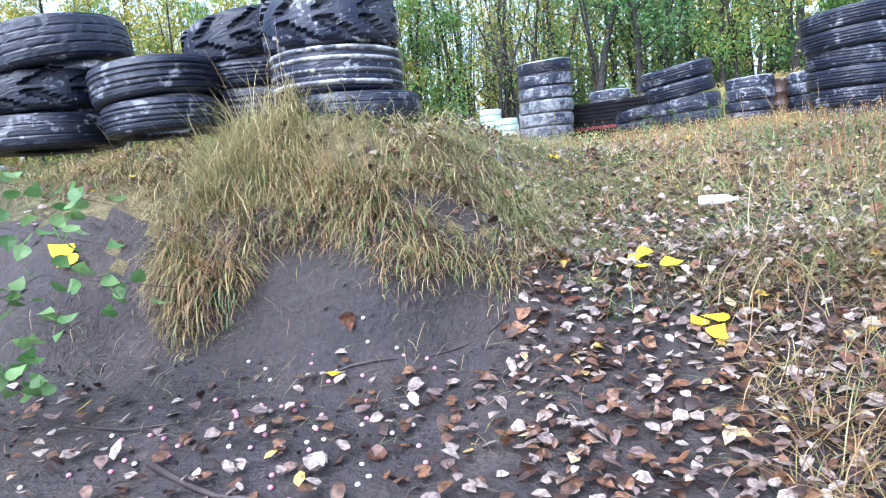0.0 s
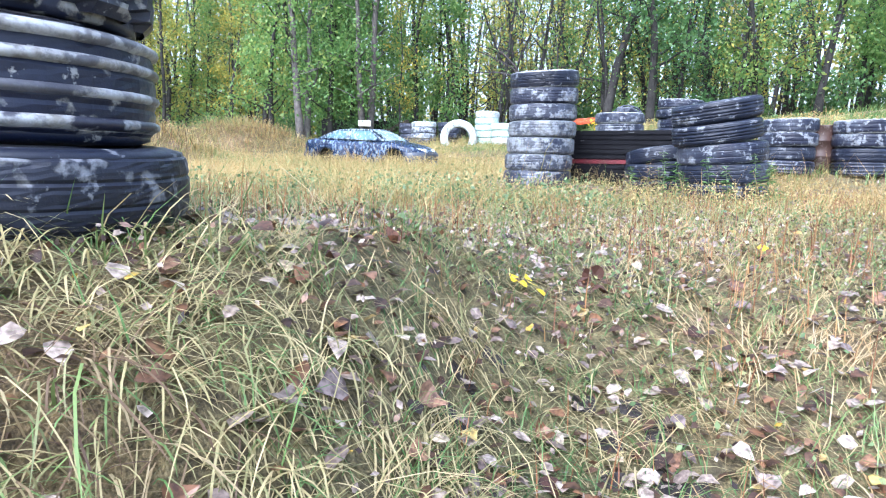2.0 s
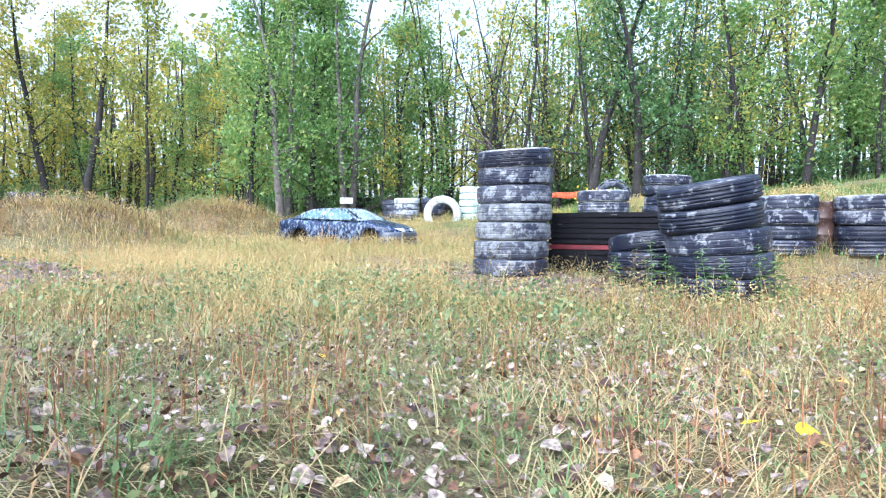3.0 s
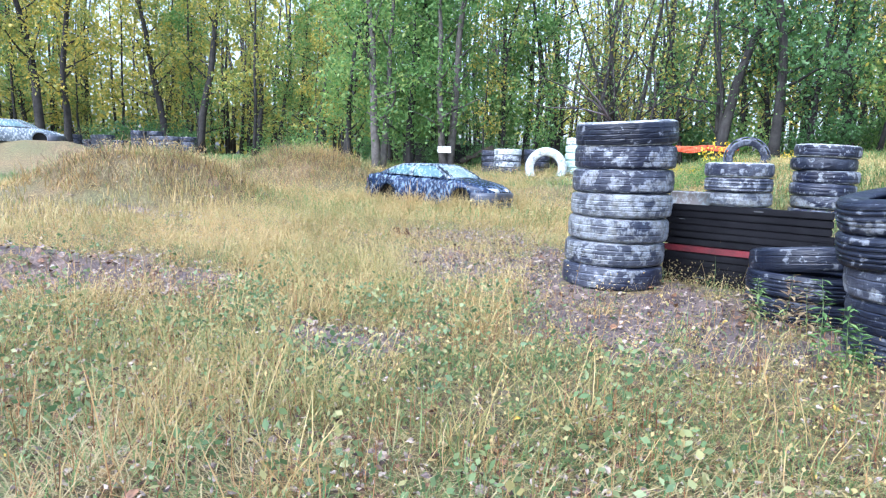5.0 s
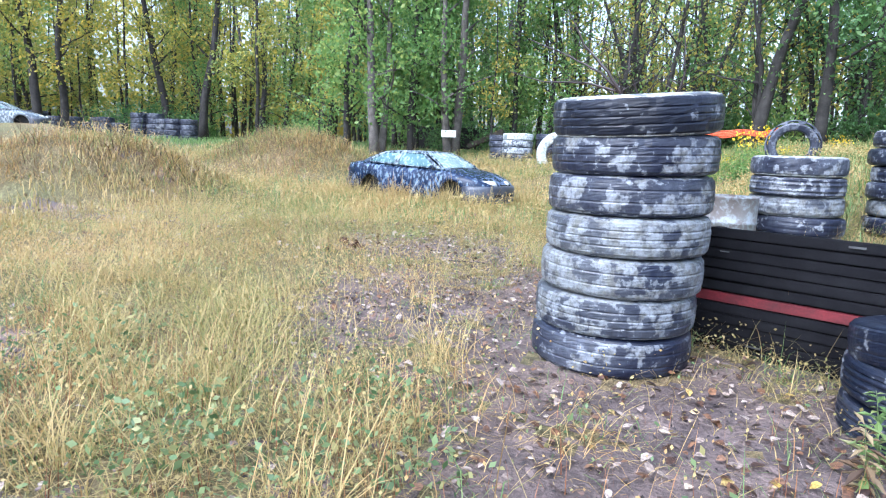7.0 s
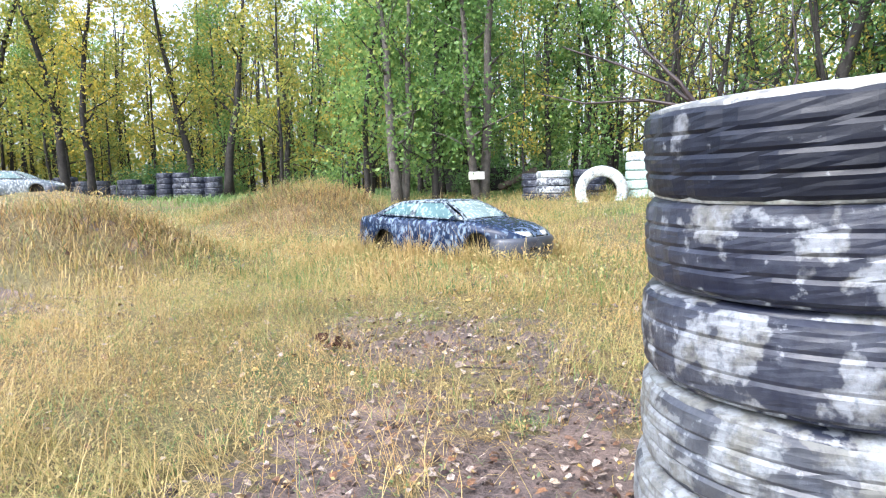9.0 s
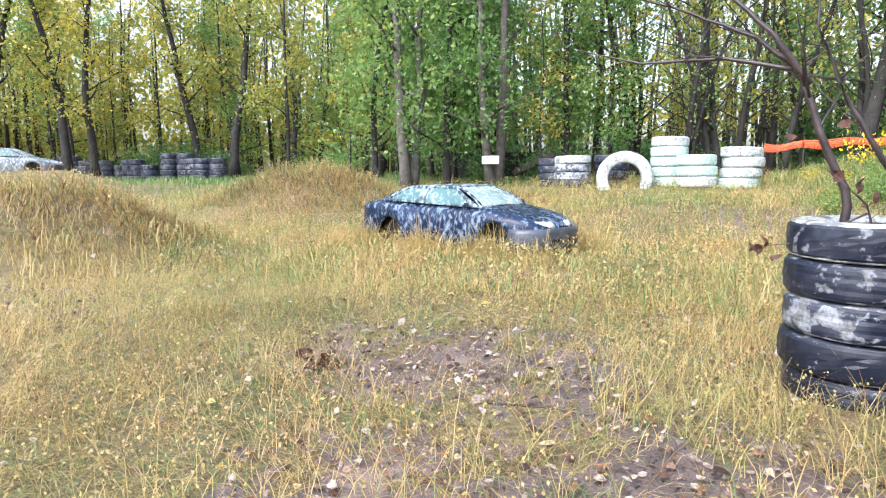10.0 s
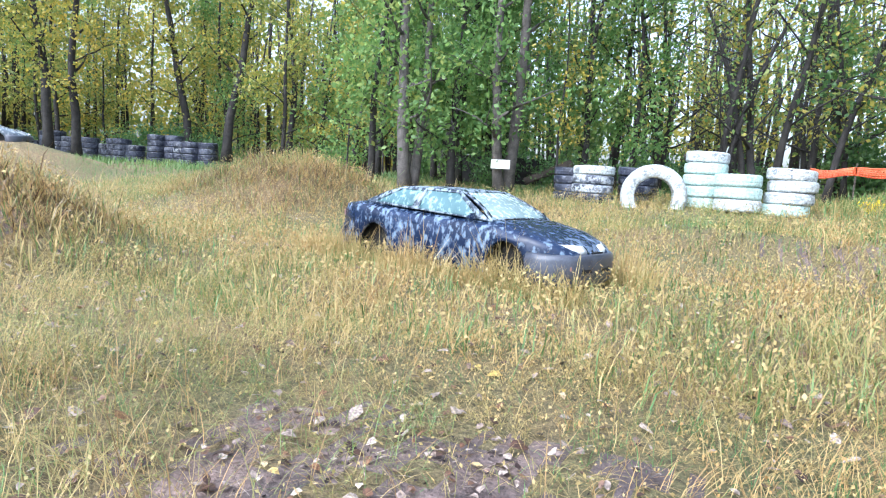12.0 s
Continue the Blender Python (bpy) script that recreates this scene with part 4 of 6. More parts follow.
    # front end
    bv, bf = [], []
    prof = [(0.14, 0.93), (0.17, 0.985), (0.34, 1.01), (0.47, 1.01), (0.53, 0.99), (0.55, 0.95)]
    plan = [(1.72, 0.85), (1.9, 0.835), (2.06, 0.77), (2.18, 0.64), (2.27, 0.40), (2.30, 0.0)]
    ring = [(x, -y) for x, y in plan] + [(x, y) for x, y in plan[-2::-1]]
    for x, y in ring:
        for z, k in prof:
            bv.append((1.5 + (x - 1.5) * k + 0.012, y * k, z))
    for i in range(len(ring) - 1):
        for j in range(len(prof) - 1):
            bf.append((i * 6 + j, (i + 1) * 6 + j, (i + 1) * 6 + j + 1, i * 6 + j + 1))
    bumper = solid("front_bumper", (bv, bf), M_BUMPER, car, 0.015, "smooth grey plastic bumper")
    # a near-black block stands for the shade inside the slot
    part("air_slot", box_bm(0.05, 0.72, 0.07, (2.292, 0, 0.34), 0.012), M_DARK, bumper)
    for s in (-1, 1):
        hv, hf = [], []
        for i in range(8):
            u = i / 7
            x = 2.235 - 0.30 * u ** 1.7
            y = s * (0.20 + 0.49 * u)
            x -= 0.02 * (1 - u)
            hv += [(x + 0.03, y, 0.555), (x + 0.025, y * 1.005, 0.60), (x - 0.04, y, 0.655 + 0.02 * u)]
            if i:
                a0 = (i - 1) * 3
                hf += [(a0, a0 + 3, a0 + 4, a0 + 1), (a0 + 1, a0 + 4, a0 + 5, a0 + 2)]
        solid("headlamp", (hv, hf), M_LAMP, car, 0.03, "clouded white headlamp")
        part("fog_lamp", box_bm(0.03, 0.15, 0.07, (0, 0, 0), 0.01, pose(2.205, s * 0.585, 0.38, 0, 0, s * 34)), M_FOG, bumper, "dull orange indicator lens")
        part("wing_mirror", box_bm(0.09, 0.16, 0.10, (0, 0, 0), 0.03, pose(0.80, s * 0.86, 0.93, 0, 0, s * -10)), paint, car)
        for c in wheels:
            # near-black box in place of the shaded hollow behind each arch
            part("wheel_well", box_bm(0.72, 0.3, 0.56, (c, s * 0.48, 0.36), 0.03), M_DARK, car, "near-black box standing for the shaded empty wheel well")
        part("tail_lamp", box_bm(0.05, 0.36, 0.11, (-2.235, s * 0.50, 0.74), 0.015), M_FOG, car)
        part("door_handle", box_bm(0.15, 0.02, 0.035, (-0.35, s * 0.842, 0.74), 0.008), paint, car)
    part("rear_bumper", box_bm(0.14, 1.42, 0.26, (-2.26, 0, 0.42), 0.05), M_BUMPER, car)
    part("badge_bar", box_bm(0.02, 0.3, 0.025, (2.30, 0, 0.575), 0.006), M_DARK, car)
    part("wiper", box_bm(0.02, 0.6, 0.015, (1.10, -0.2, 0.915), 0.004), M_DARK, car)
    part("floor_pan", box_bm(3.9, 1.5, 0.05, (0, 0, 0.20), 0.01), M_DARK, car)
    part("dashboard", box_bm(0.45, 1.25, 0.2, (0.75, 0, 0.78), 0.05), M_DARK, car)
    return car


build_car(pose(-4.82, 22.6, h1(-4.82, 22.6) - 0.03, 0, 0, -17), M_CAR, "abandoned dark blue coupe spattered with pale paint in tall grass")
build_car(pose(-30.2, 28.6, h1(-30.2, 28.6) - 0.32, 0, 0, 38), M_CAR_SILVER, "abandoned silver coupe spattered with paint on a mound")


# ---- the black board wall, drums and board ----
M_TARRED = two_tone("black_tarred_board", (0.004, 0.004, 0.006), (0.012, 0.012, 0.015), 6.0, 0.75, 70, 0.5, 0.004)
M_RED = two_tone("red_paint", (0.03, 0.006, 0.009), (0.17, 0.014, 0.022), 5.0, 0.55, 60, 0.3, 0.003)
M_CHIP = two_tone("pale_chips", (0.03, 0.035, 0.04), (0.12, 0.12, 0.125), 9.0, 0.7, 60, 0.2, 0.002)
M_TARRED.node_tree.nodes["Principled BSDF"].inputs["Specular IOR Level"].default_value = 0.12
wall = new("board_wall", None)
wa, wb = Vector((1.50, 12.56)), Vector((3.02, 11.93))
wd = wb - wa
wall.matrix_basis = pose(wa.x, wa.y, h1(2.2, 12.2) - 0.03, 0, 0, math.degrees(math.atan2(wd.y, wd.x)))
tagged(wall, "low wall of black weathered boards with a red stripe", "wall")
rb = random.Random(4)
for i in range(12):
    hh = 0.076
    ln = wd.length + rb.uniform(-0.03, 0.03)
    bd = box_bm(ln, 0.05, hh - 0.008, (ln / 2, rb.uniform(-0.012, 0.012), 0.04 + i * hh), 0.006)
    for v in bd.verts:
        v.co.z += 0.006 * math.sin(v.co.x * 5 + i) + rb.uniform(-0.002, 0.002)
    board = part("board", bd, M_RED if i == 5 else M_TARRED, wall, "red-painted board" if i == 5 else "")
    for k in range(i % 2):
        part("chip", box_bm(rb.uniform(0.04, 0.12), 0.004, rb.uniform(0.008, 0.016), (rb.uniform(0.1, ln - 0.1), -0.039, 0.04 + i * hh + rb.uniform(-0.02, 0.02)), 0.001), M_CHIP, board)
part("backing", box_bm(wd.length - 0.06, 0.012, 0.88, (wd.length / 2, 0.034, 0.46), 0.002), M_TARRED, wall)
for px in (0.1, wd.length / 2, wd.length - 0.1):
    part("post", box_bm(0.08, 0.07, 0.92, (px, 0.085, 0.44), 0.006), M_TARRED, wall)

M_DRUM_GREY = rubber("grey_drum_paint", (0.07, 0.045, 0.035), (0.15, 0.14, 0.145), (0.23, 0.26, 0.29), 0.03)
M_DRUM_BROWN = rubber("rusty_drum", (0.035, 0.018, 0.014), (0.10, 0.055, 0.045), (0.2, 0.17, 0.16), -0.02)


def drum(x, y, z, material, label, r=0.29, tall=0.88):
    prof = [(0.0, 0.0), (r - 0.01, 0.0), (r, 0.01), (r, 0.28), (r + 0.012, 0.295), (r, 0.31), (r, 0.57), (r + 0.012, 0.585), (r, 0.60), (r, tall - 0.02), (r + 0.008, tall - 0.01), (r, tall), (r - 0.015, tall - 0.02), (0, tall - 0.02)]
    v, f, n, seg = [], [], len(prof), 40
    for k in range(seg):
        t = 2 * math.pi * k / seg
        v += [(pr * math.cos(t), pr * math.sin(t), pz) for pr, pz in prof]
    for k in range(seg):
        k2 = (k + 1) % seg
        f += [(k * n + i, k2 * n + i, k2 * n + i + 1, k * n + i + 1) for i in range(n - 1)]
    ob = new("drum", mesh_from("drum", v, f, material, True))
    ob.matrix_basis = pose(x, y, z)
    tagged(ob, label, "drum")
    lid = box_bm(0.1, 0.1, 0.02, (0.1, 0.05, tall - 0.012), 0.008)
    part("bung_plate", lid, material, ob)


drum(1.86, 15.6, h1(1.86, 15.6) - 0.02, M_DRUM_GREY, "grey painted steel drum behind the board wall")
drum(6.25, 15.3, h1(6.25, 15.3) - 0.02, M_DRUM_BROWN, "rusty brown steel drum between two tyre stacks")

board = new("sign_board", None)
board.matrix_basis = pose(-8.10, 32.55, 1.95, 0, 0, 8)
tagged(board, "small blank white board nailed to a trunk", "sign")
part("panel", box_bm(0.62, 0.025, 0.29, (0, 0, 0), 0.004), M_SIGN, board)
for s in (-1, 1):
    part("nail", box_bm(0.02, 0.012, 0.02, (s * 0.1, -0.018, 0.08), 0.003), M_DARK, board)

log = new("dark_beam", None)
log.matrix_basis = pose(-7.1, 34.6, h1(-7.1, 34.6) + 0.72, 0, -24, 3)
part("timber", box_bm(1.75, 0.3, 0.24, (0, 0, 0), 0.03), M_WOOD_DARK, log)
part("prop", box_bm(0.14, 0.14, 1.3, (0.55, 0.12, -0.55), 0.02), M_WOOD_DARK, log)
tagged(log, "dark slanting timber beam before the wood", "beam")
bench = new("old_bench", None)
bench.matrix_basis = pose(-24.5, 46, h1(-24.5, 46), 0, 0, 5)
part("plank", box_bm(2.6, 0.4, 0.1, (0, 0, 1.0), 0.02), M_BARK_PALE, bench)
for s in (-1, 1):
    part("leg", box_bm(0.1, 0.3, 1.0, (s * 1.0, 0, 0.45), 0.01), M_WOOD_DARK, bench)
tagged(bench, "pale plank bench at the edge of the wood", "bench")
# near-black sheets on stakes among the trunks
for x, y, w in ((-10.9, 37.6, 2.6), (-9.0, 39.0, 2.2)):
    sh = new("dark_panel", None)
    sh.matrix_basis = pose(x, y, h1(x, y), 0, 0, 6)
    part("sheet", box_bm(w, 0.08, 1.1, (0, 0, 0.75), 0.01), M_DARK, sh)
    for s in (-1, 1):
        part("stake", box_bm(0.1, 0.1, 1.5, (s * w * 0.45, 0.09, 0.6), 0.01), M_WOOD_DARK, sh)
    tagged(sh, "dark sheet barrier standing among the trunks", "barrier")

# orange net
M_NET = two_tone("orange_plastic_net", (0.55, 0.07, 0.02), (0.70, 0.13, 0.04), 3.0, 0.5, 30, 0.1, 0.002)
net = new("orange_net", None)
tagged(net, "sagging orange plastic safety net strung on stakes", "fence")
px = [0.8, 2.0, 3.3, 4.6]


def net_z(x):
    return 2.12 + 0.05 * x + 0.05 * math.sin(x * 4.2)


for a0, b0 in zip(px[:-1], px[1:]):
    v, f = [], []
    for r_ in range(5):
        for i in range(13):
            x = a0 + (b0 - a0) * i / 12
            z = net_z(x) + r_ * 0.055 * (1 + 0.2 * math.sin(x * 3))
            v += [(x, 36.0, z - 0.024), (x, 36.0, z + 0.024)]
            if i:
                k = len(v) - 4
                f.append((k, k + 2, k + 3, k + 1))
    for i in range(17):
        x = a0 + (b0 - a0) * i / 16
        k = len(v)
        v += [(x - 0.012, 35.995, net_z(x)), (x + 0.012, 35.995, net_z(x)), (x + 0.012, 35.995, net_z(x) + 0.21), (x - 0.012, 35.995, net_z(x) + 0.21)]
        f.append((k, k + 1, k + 2, k + 3))
    solid("net_panel", (v, f), M_NET, net, 0.006)
for x in px:
    z = h1(x, 36.0) - 0.2
    part("stake", box_bm(0.04, 0.04, net_z(x) + 0.35 - z, (x, 36.035, (z + net_z(x) + 0.35) / 2), 0.005), M_WOOD_DARK, net)


# ---- the dead sapling in the planter ----
sap = new("dead_sapling", None)
sap.matrix_basis = pose(PLX - 0.06, PLY, PLZ - 0.25)
tagged(sap, "bare reddish dead sapling growing out of stacked tyres", "sapling")
rs = random.Random(8)


def stem(points, r, name="stem", parent=None, twigs=5):
    pts = [Vector(p) for p in points]
    dense = []
    for i in range(len(pts) - 1):
        for k in range(4):
            dense.append(pts[i].lerp(pts[i + 1], k / 4) + Vector((rs.uniform(-1, 1), rs.uniform(-1, 1), 0)) * r * 0.35)
    dense.append(pts[-1])
    rad = [r * (1 - 0.8 * i / (len(dense) - 1)) for i in range(len(dense))]
    pieces = [tube(dense, rad, 7)]
    for _ in range(twigs):
        i = rs.randint(len(dense) // 3, len(dense) - 2)
        lp, lr = limb(rs, dense[i], (rs.uniform(-1, 0.8), rs.uniform(-0.8, 0.8), rs.uniform(-0.1, 0.9)), rs.uniform(0.3, 0.8), rad[i] * 0.45, 0.25, 5)
        pieces.append(tube(lp, lr, 5))
        for _ in range(2):
            q = lp[rs.randint(1, 4)]
            tp, tr = limb(rs, q, (rs.uniform(-1, 1), rs.uniform(-1, 1), rs.uniform(-0.2, 0.6)), 0.25, lr[3] * 0.6, 0.3, 3)
            pieces.append(tube(tp, tr, 4))
    return attach(name, mesh_from(name, *join_geo(pieces), M_TWIG, True), parent)


stem([(-0.10, 0, 0), (-0.14, 0, 0.45), (-0.30, 0.0, 0.85), (-0.44, 0, 1.25), (-0.72, 0.05, 1.50), (-1.15, 0.1, 1.72), (-1.7, 0.1, 1.95)], 0.034, "stem", sap, 9)
stem([(-0.38, 0, 1.15), (-0.62, -0.05, 1.5), (-0.95, 0.0, 1.85), (-1.2, 0.0, 2.3)], 0.026, "branch", sap, 6)
stem([(-0.44, 0, 1.25), (-0.9, 0.1, 1.38), (-1.5, 0.15, 1.40), (-2.0, 0.2, 1.55)], 0.02, "branch", sap, 5)
stem([(0.22, 0.1, 0), (0.20, 0.1, 0.5), (0.22, 0.05, 1.0), (0.30, 0.0, 1.5), (0.25, 0, 2.1)], 0.028, "stem", sap, 8)
stem([(0.20, 0.1, 0.45), (0.02, 0.0, 0.72), (-0.16, 0, 1.05), (-0.35, -0.1, 1.5), (-0.4, -0.1, 2.0)], 0.024, "branch", sap, 6)
stem([(0.05, -0.1, 0), (-0.02, -0.12, 0.35), (-0.28, -0.16, 0.6)], 0.012, "shoot", sap, 3)
nl = np.random.default_rng(14)
M_CURL = leafy("curled_dead_leaf", [(0, (0.035, 0.016, 0.012)), (1, (0.10, 0.04, 0.025))], 0.6, 0.1)


def leaf_geo(rg, size, curl):
    """A pointed leaf with a midrib fold, about size long."""
    rows = [(0.0, 0.06), (0.10, 0.36), (0.30, 0.46), (0.62, 0.28), (1.0, 0.01)]
    v, f = [], []
    for i, (u, w) in enumerate(rows):
        z = curl * size * (u - 0.5) ** 2 * 2
        k = rg.uniform(0.85, 1.15)
        v += [((u - 0.5) * size, -w * size * k, z + curl * size * 0.35 * w), ((u - 0.5) * size, 0, z), ((u - 0.5) * size, w * size * rg.uniform(0.85, 1.15), z + curl * size * 0.45 * w)]
        if i:
            a0 = (i - 1) * 3
            f += [(a0, a0 + 3, a0 + 4, a0 + 1), (a0 + 1, a0 + 4, a0 + 5, a0 + 2)]
    return v, f


curled = mesh_from("curled_leaf", *leaf_geo(random.Random(2), 0.09, 0.9), M_CURL)
for x, y, z in ((-0.62, -0.1, 0.02), (-0.58, -0.12, 0.10), (-0.66, -0.12, 0.06), (-0.55, -0.1, 0.0), (-0.05, -0.1, 0.45), (0.05, -0.1, 0.4), (-0.1, -0.2, 0.5), (0.12, -0.1, 0.62), (-0.16, 0, 0.9), (-0.2, -0.1, 0.55), (-0.46, -0.16, 0.78)):
    attach("dead_leaf", curled, sap, "", pose(x, y, z, rs.uniform(0, 360), rs.uniform(0, 360), rs.uniform(0, 360)))
stem([(-0.02, -0.12, 0.30), (-0.35, -0.12, 0.10), (-0.62, -0.1, 0.06)], 0.008, "shoot", sap, 2)
# soil in the planter
v, f = [(0, 0, 0.05)], []
for k in range(32):
    t = 2 * math.pi * k / 32
    v.append((0.42 * math.cos(t), 0.42 * math.sin(t), rs.uniform(-0.02, 0.02)))
    f.append((0, k + 1, (k + 1) % 32 + 1))
sl = new("planter_soil", mesh_from("planter_soil", v, f, M_SOIL, True))
sl.matrix_basis = pose(PLX, PLY, PLZ - 0.07)
tagged(sl, "dark soil filling the top of the planter stack", "soil", kind="stuff")


# ---- grass ----
def blades(name, x, y, tall, lean, width, material, label, nr, mid=0.55):
    """Stiff grass blades that lean in a random direction."""
    n = len(x)
    a = nr.uniform(0, 2 * np.pi, n)
    d3 = np.stack([np.cos(a), np.sin(a), np.zeros(n)], 1)
    side = np.stack([-np.sin(a), np.cos(a), np.zeros(n)], 1)
    base_p = np.stack([x, y, height(x, y) - 0.01], 1)
    up = np.array([[0, 0, 1.0]])
    tall, lean, width = (np.broadcast_to(np.asarray(q, float), (n,))[:, None] for q in (tall, lean, width))
    p1 = base_p + d3 * lean * 0.35 + up * tall * mid
    p2 = base_p + d3 * lean + up * tall * (1 - 0.25 * lean / np.maximum(tall, 0.01)).clip(0.25, 1)
    w = side * width * 0.5
    v = np.stack([base_p - w, base_p + w, p1 - w * 0.8, p1 + w * 0.8, p2], 1).reshape(-1, 3)
    i = np.arange(n)[:, None] * 5
    tris = np.concatenate([i + np.array([[0, 1, 3]]), i + np.array([[0, 3, 2]]), i + np.array([[2, 3, 4]])])
    return tagged(new(name, tri_mesh(name, v, tris, material)), label, "grass", kind="stuff")


def arcs(name, x, y, turn, long, rise, bend, width, material, label, nr, steps=3, z=None, lift=0.006, category="grass"):
    """Grass that springs up at the angle rise (radians), bends over by bend and comes to lie on the ground."""
    n = len(x)
    p = np.stack([x, y, (height(x, y) if z is None else z) - 0.01], 1)
    curl = nr.normal(0, 0.35, n)
    rows = []
    for k in range(steps + 1):
        side = np.stack([-np.sin(turn), np.cos(turn), np.zeros(n)], 1) * (width * 0.5 * (1 - 0.3 * k / steps))[:, None]
        rows += [p - side, p + side] if k < steps else [p]
        e = rise - bend * (k + 0.5) / steps
        turn = turn + curl / steps
        p = p + np.stack([np.cos(e) * np.cos(turn), np.cos(e) * np.sin(turn), np.sin(e)], 1) * (long / steps)[:, None]
        p[:, 2] = np.maximum(p[:, 2], height(p[:, 0], p[:, 1]) + lift)
    m = 2 * steps + 1
    i = np.arange(n)[:, None] * m
    tris = []
    for k in range(steps - 1):
        tris += [[2 * k, 2 * k + 1, 2 * k + 3], [2 * k, 2 * k + 3, 2 * k + 2]]
    tris.append([2 * steps - 2, 2 * steps - 1, 2 * steps])
    ob = new(name, tri_mesh(name, np.stack(rows, 1).reshape(-1, 3), np.concatenate([i + np.array([q]) for q in tris]), material))
    return tagged(ob, label, category, kind="stuff")


ng = np.random.default_rng(9)


def scatter(n, x0, x1, y0, y1, keep=1.0, tuft=0.0, per=6):
    """Random places, in tufts, thinned on bare ground."""
    if tuft:
        cx, cy = ng.uniform(x0, x1, n // per), ng.uniform(y0, y1, n // per)
        x = np.repeat(cx, per) + ng.normal(0, tuft, (n // per) * per)
        y = np.repeat(cy, per) + ng.normal(0, tuft, (n // per) * per)
    else:
        x, y = ng.uniform(x0, x1, n), ng.uniform(y0, y1, n)
    ok = ng.random(len(x)) > bare(x, y) * keep
    if y0 < 5 and keep:
        ok &= ~((y < 2.4) & (x < 1.2)) & ~((y < 2.9) & (x < 0.75))
    for sx, sy, sr in SOLID:
        ok &= (x - sx) ** 2 + (y - sy) ** 2 > sr * sr
    ok &= ~((np.abs((x + 4.82) * 0.956 - (y - 22.6) * 0.292) < 2.2) & (np.abs((x + 4.82) * 0.292 + (y - 22.6) * 0.956) < 0.78))
    return x[ok], y[ok]


SOLID = [(1.0, 12.0, 0.54), (3.22, 10.2, 0.52), (2.75, 11.45, 0.5), (2.62, 16.3, 0.5), (3.95, 16.9, 0.48), (5.55, 14.9, 0.5), (6.85, 14.9, 0.5), (4.95, 8.5, 0.54), (0.98, 16.17, 0.52), (-0.2, 3.42, 0.42), (-1.1, 4.1, 0.5), (-1.56, 3.45, 0.42), (-2.5, 3.55, 0.48)]

# short matted grass where the path comes up
x, y = scatter(62000, -3.5, 5.5, 2.1, 8.0, 0.85, 0.06, 10)
n = len(x)
lay = np.sin(x * 1.9 + 1.3 * np.sin(y * 1.4)) * 2.2 + y * 0.6
arcs("matted_grass", x, y, lay + ng.normal(0, 1.1, n), ng.gamma(5, 0.036, n), ng.uniform(0.2, 1.2, n), ng.uniform(0.6, 1.9, n), ng.uniform(0.0025, 0.005, n), M_NEAR, "short matted straw-coloured grass", ng)
x, y = scatter(44000, -3.5, 5.5, 2.1, 9.0, 0.75, 0.05, 14)
n = len(x)
arcs("short_green_grass", x, y, ng.uniform(0, 6.28, n), ng.gamma(4, 0.032, n), ng.uniform(0.5, 1.4, n), ng.uniform(0.4, 1.8, n), ng.uniform(0.003, 0.005, n), M_GREEN, "short green grass between dead stalks", ng, 2)
# the field round the tall stack
x, y = scatter(112000, -9, 6, 7.0, 19, 0.97, 0.07, 9)
n = len(x)
swell = 0.55 + 0.75 * np.sin(x * 0.9 + y * 0.7 + np.sin(y * 1.7)) ** 2 * (0.6 + 0.4 * np.sin(x * 2.3 - y * 1.1))
tall = ng.gamma(4, 0.052, n) * np.interp(y, (7, 10, 14), (0.75, 0.9, 1.1)) * swell
lay = np.sin(x * 0.8 + np.sin(y * 0.9)) * 2.5 + y * 0.4
arcs("field_grass", x, y, lay + ng.normal(0, 1.2, n), tall * 1.25, ng.uniform(0.6, 1.45, n), ng.uniform(0.6, 2.2, n), ng.uniform(0.0025, 0.005, n), M_STRAW, "golden dry grass of the field", ng)
x, y = scatter(46000, -10, 7, 6.0, 24, 0.95, 0.10, 16)
ok = ng.random(len(x)) < np.interp(y, (8, 13), (0.36, 0.6)) + 0.6 * np.sin(x * 0.6 + 1.4 * np.sin(y * 0.5 + 1)) * np.sin(y * 0.9 + 0.6 * x)
x, y = x[ok], y[ok]
n = len(x)
arcs("orange_grass", x, y, ng.uniform(0, 6.28, n), ng.gamma(5, 0.062, n), ng.uniform(0.8, 1.5, n), ng.uniform(0.2, 1.6, n), ng.uniform(0.003, 0.006, n), M_ORANGE, "orange-brown dry stalks in drifts over the field", ng)
cx, cy = ng.uniform(-4.5, 1.2, 190), ng.uniform(7.0, 12.5, 190)
ok = (bare(cx, cy) < 0.3) & (np.hypot(cx - 1.0, cy - 12.0) > 0.9)
cx, cy = cx[ok], cy[ok]
x, y = np.repeat(cx, 60) + ng.normal(0, 0.10, len(cx) * 60), np.repeat(cy, 60) + ng.normal(0, 0.10, len(cx) * 60)
n = len(x)
arcs("rank_tufts", x, y, ng.uniform(0, 6.28, n), ng.gamma(6, 0.055, n), ng.uniform(0.8, 1.5, n), ng.uniform(0.5, 2.0, n), ng.uniform(0.003, 0.006, n), M_STRAW, "rank dry tufts in the near field", ng)
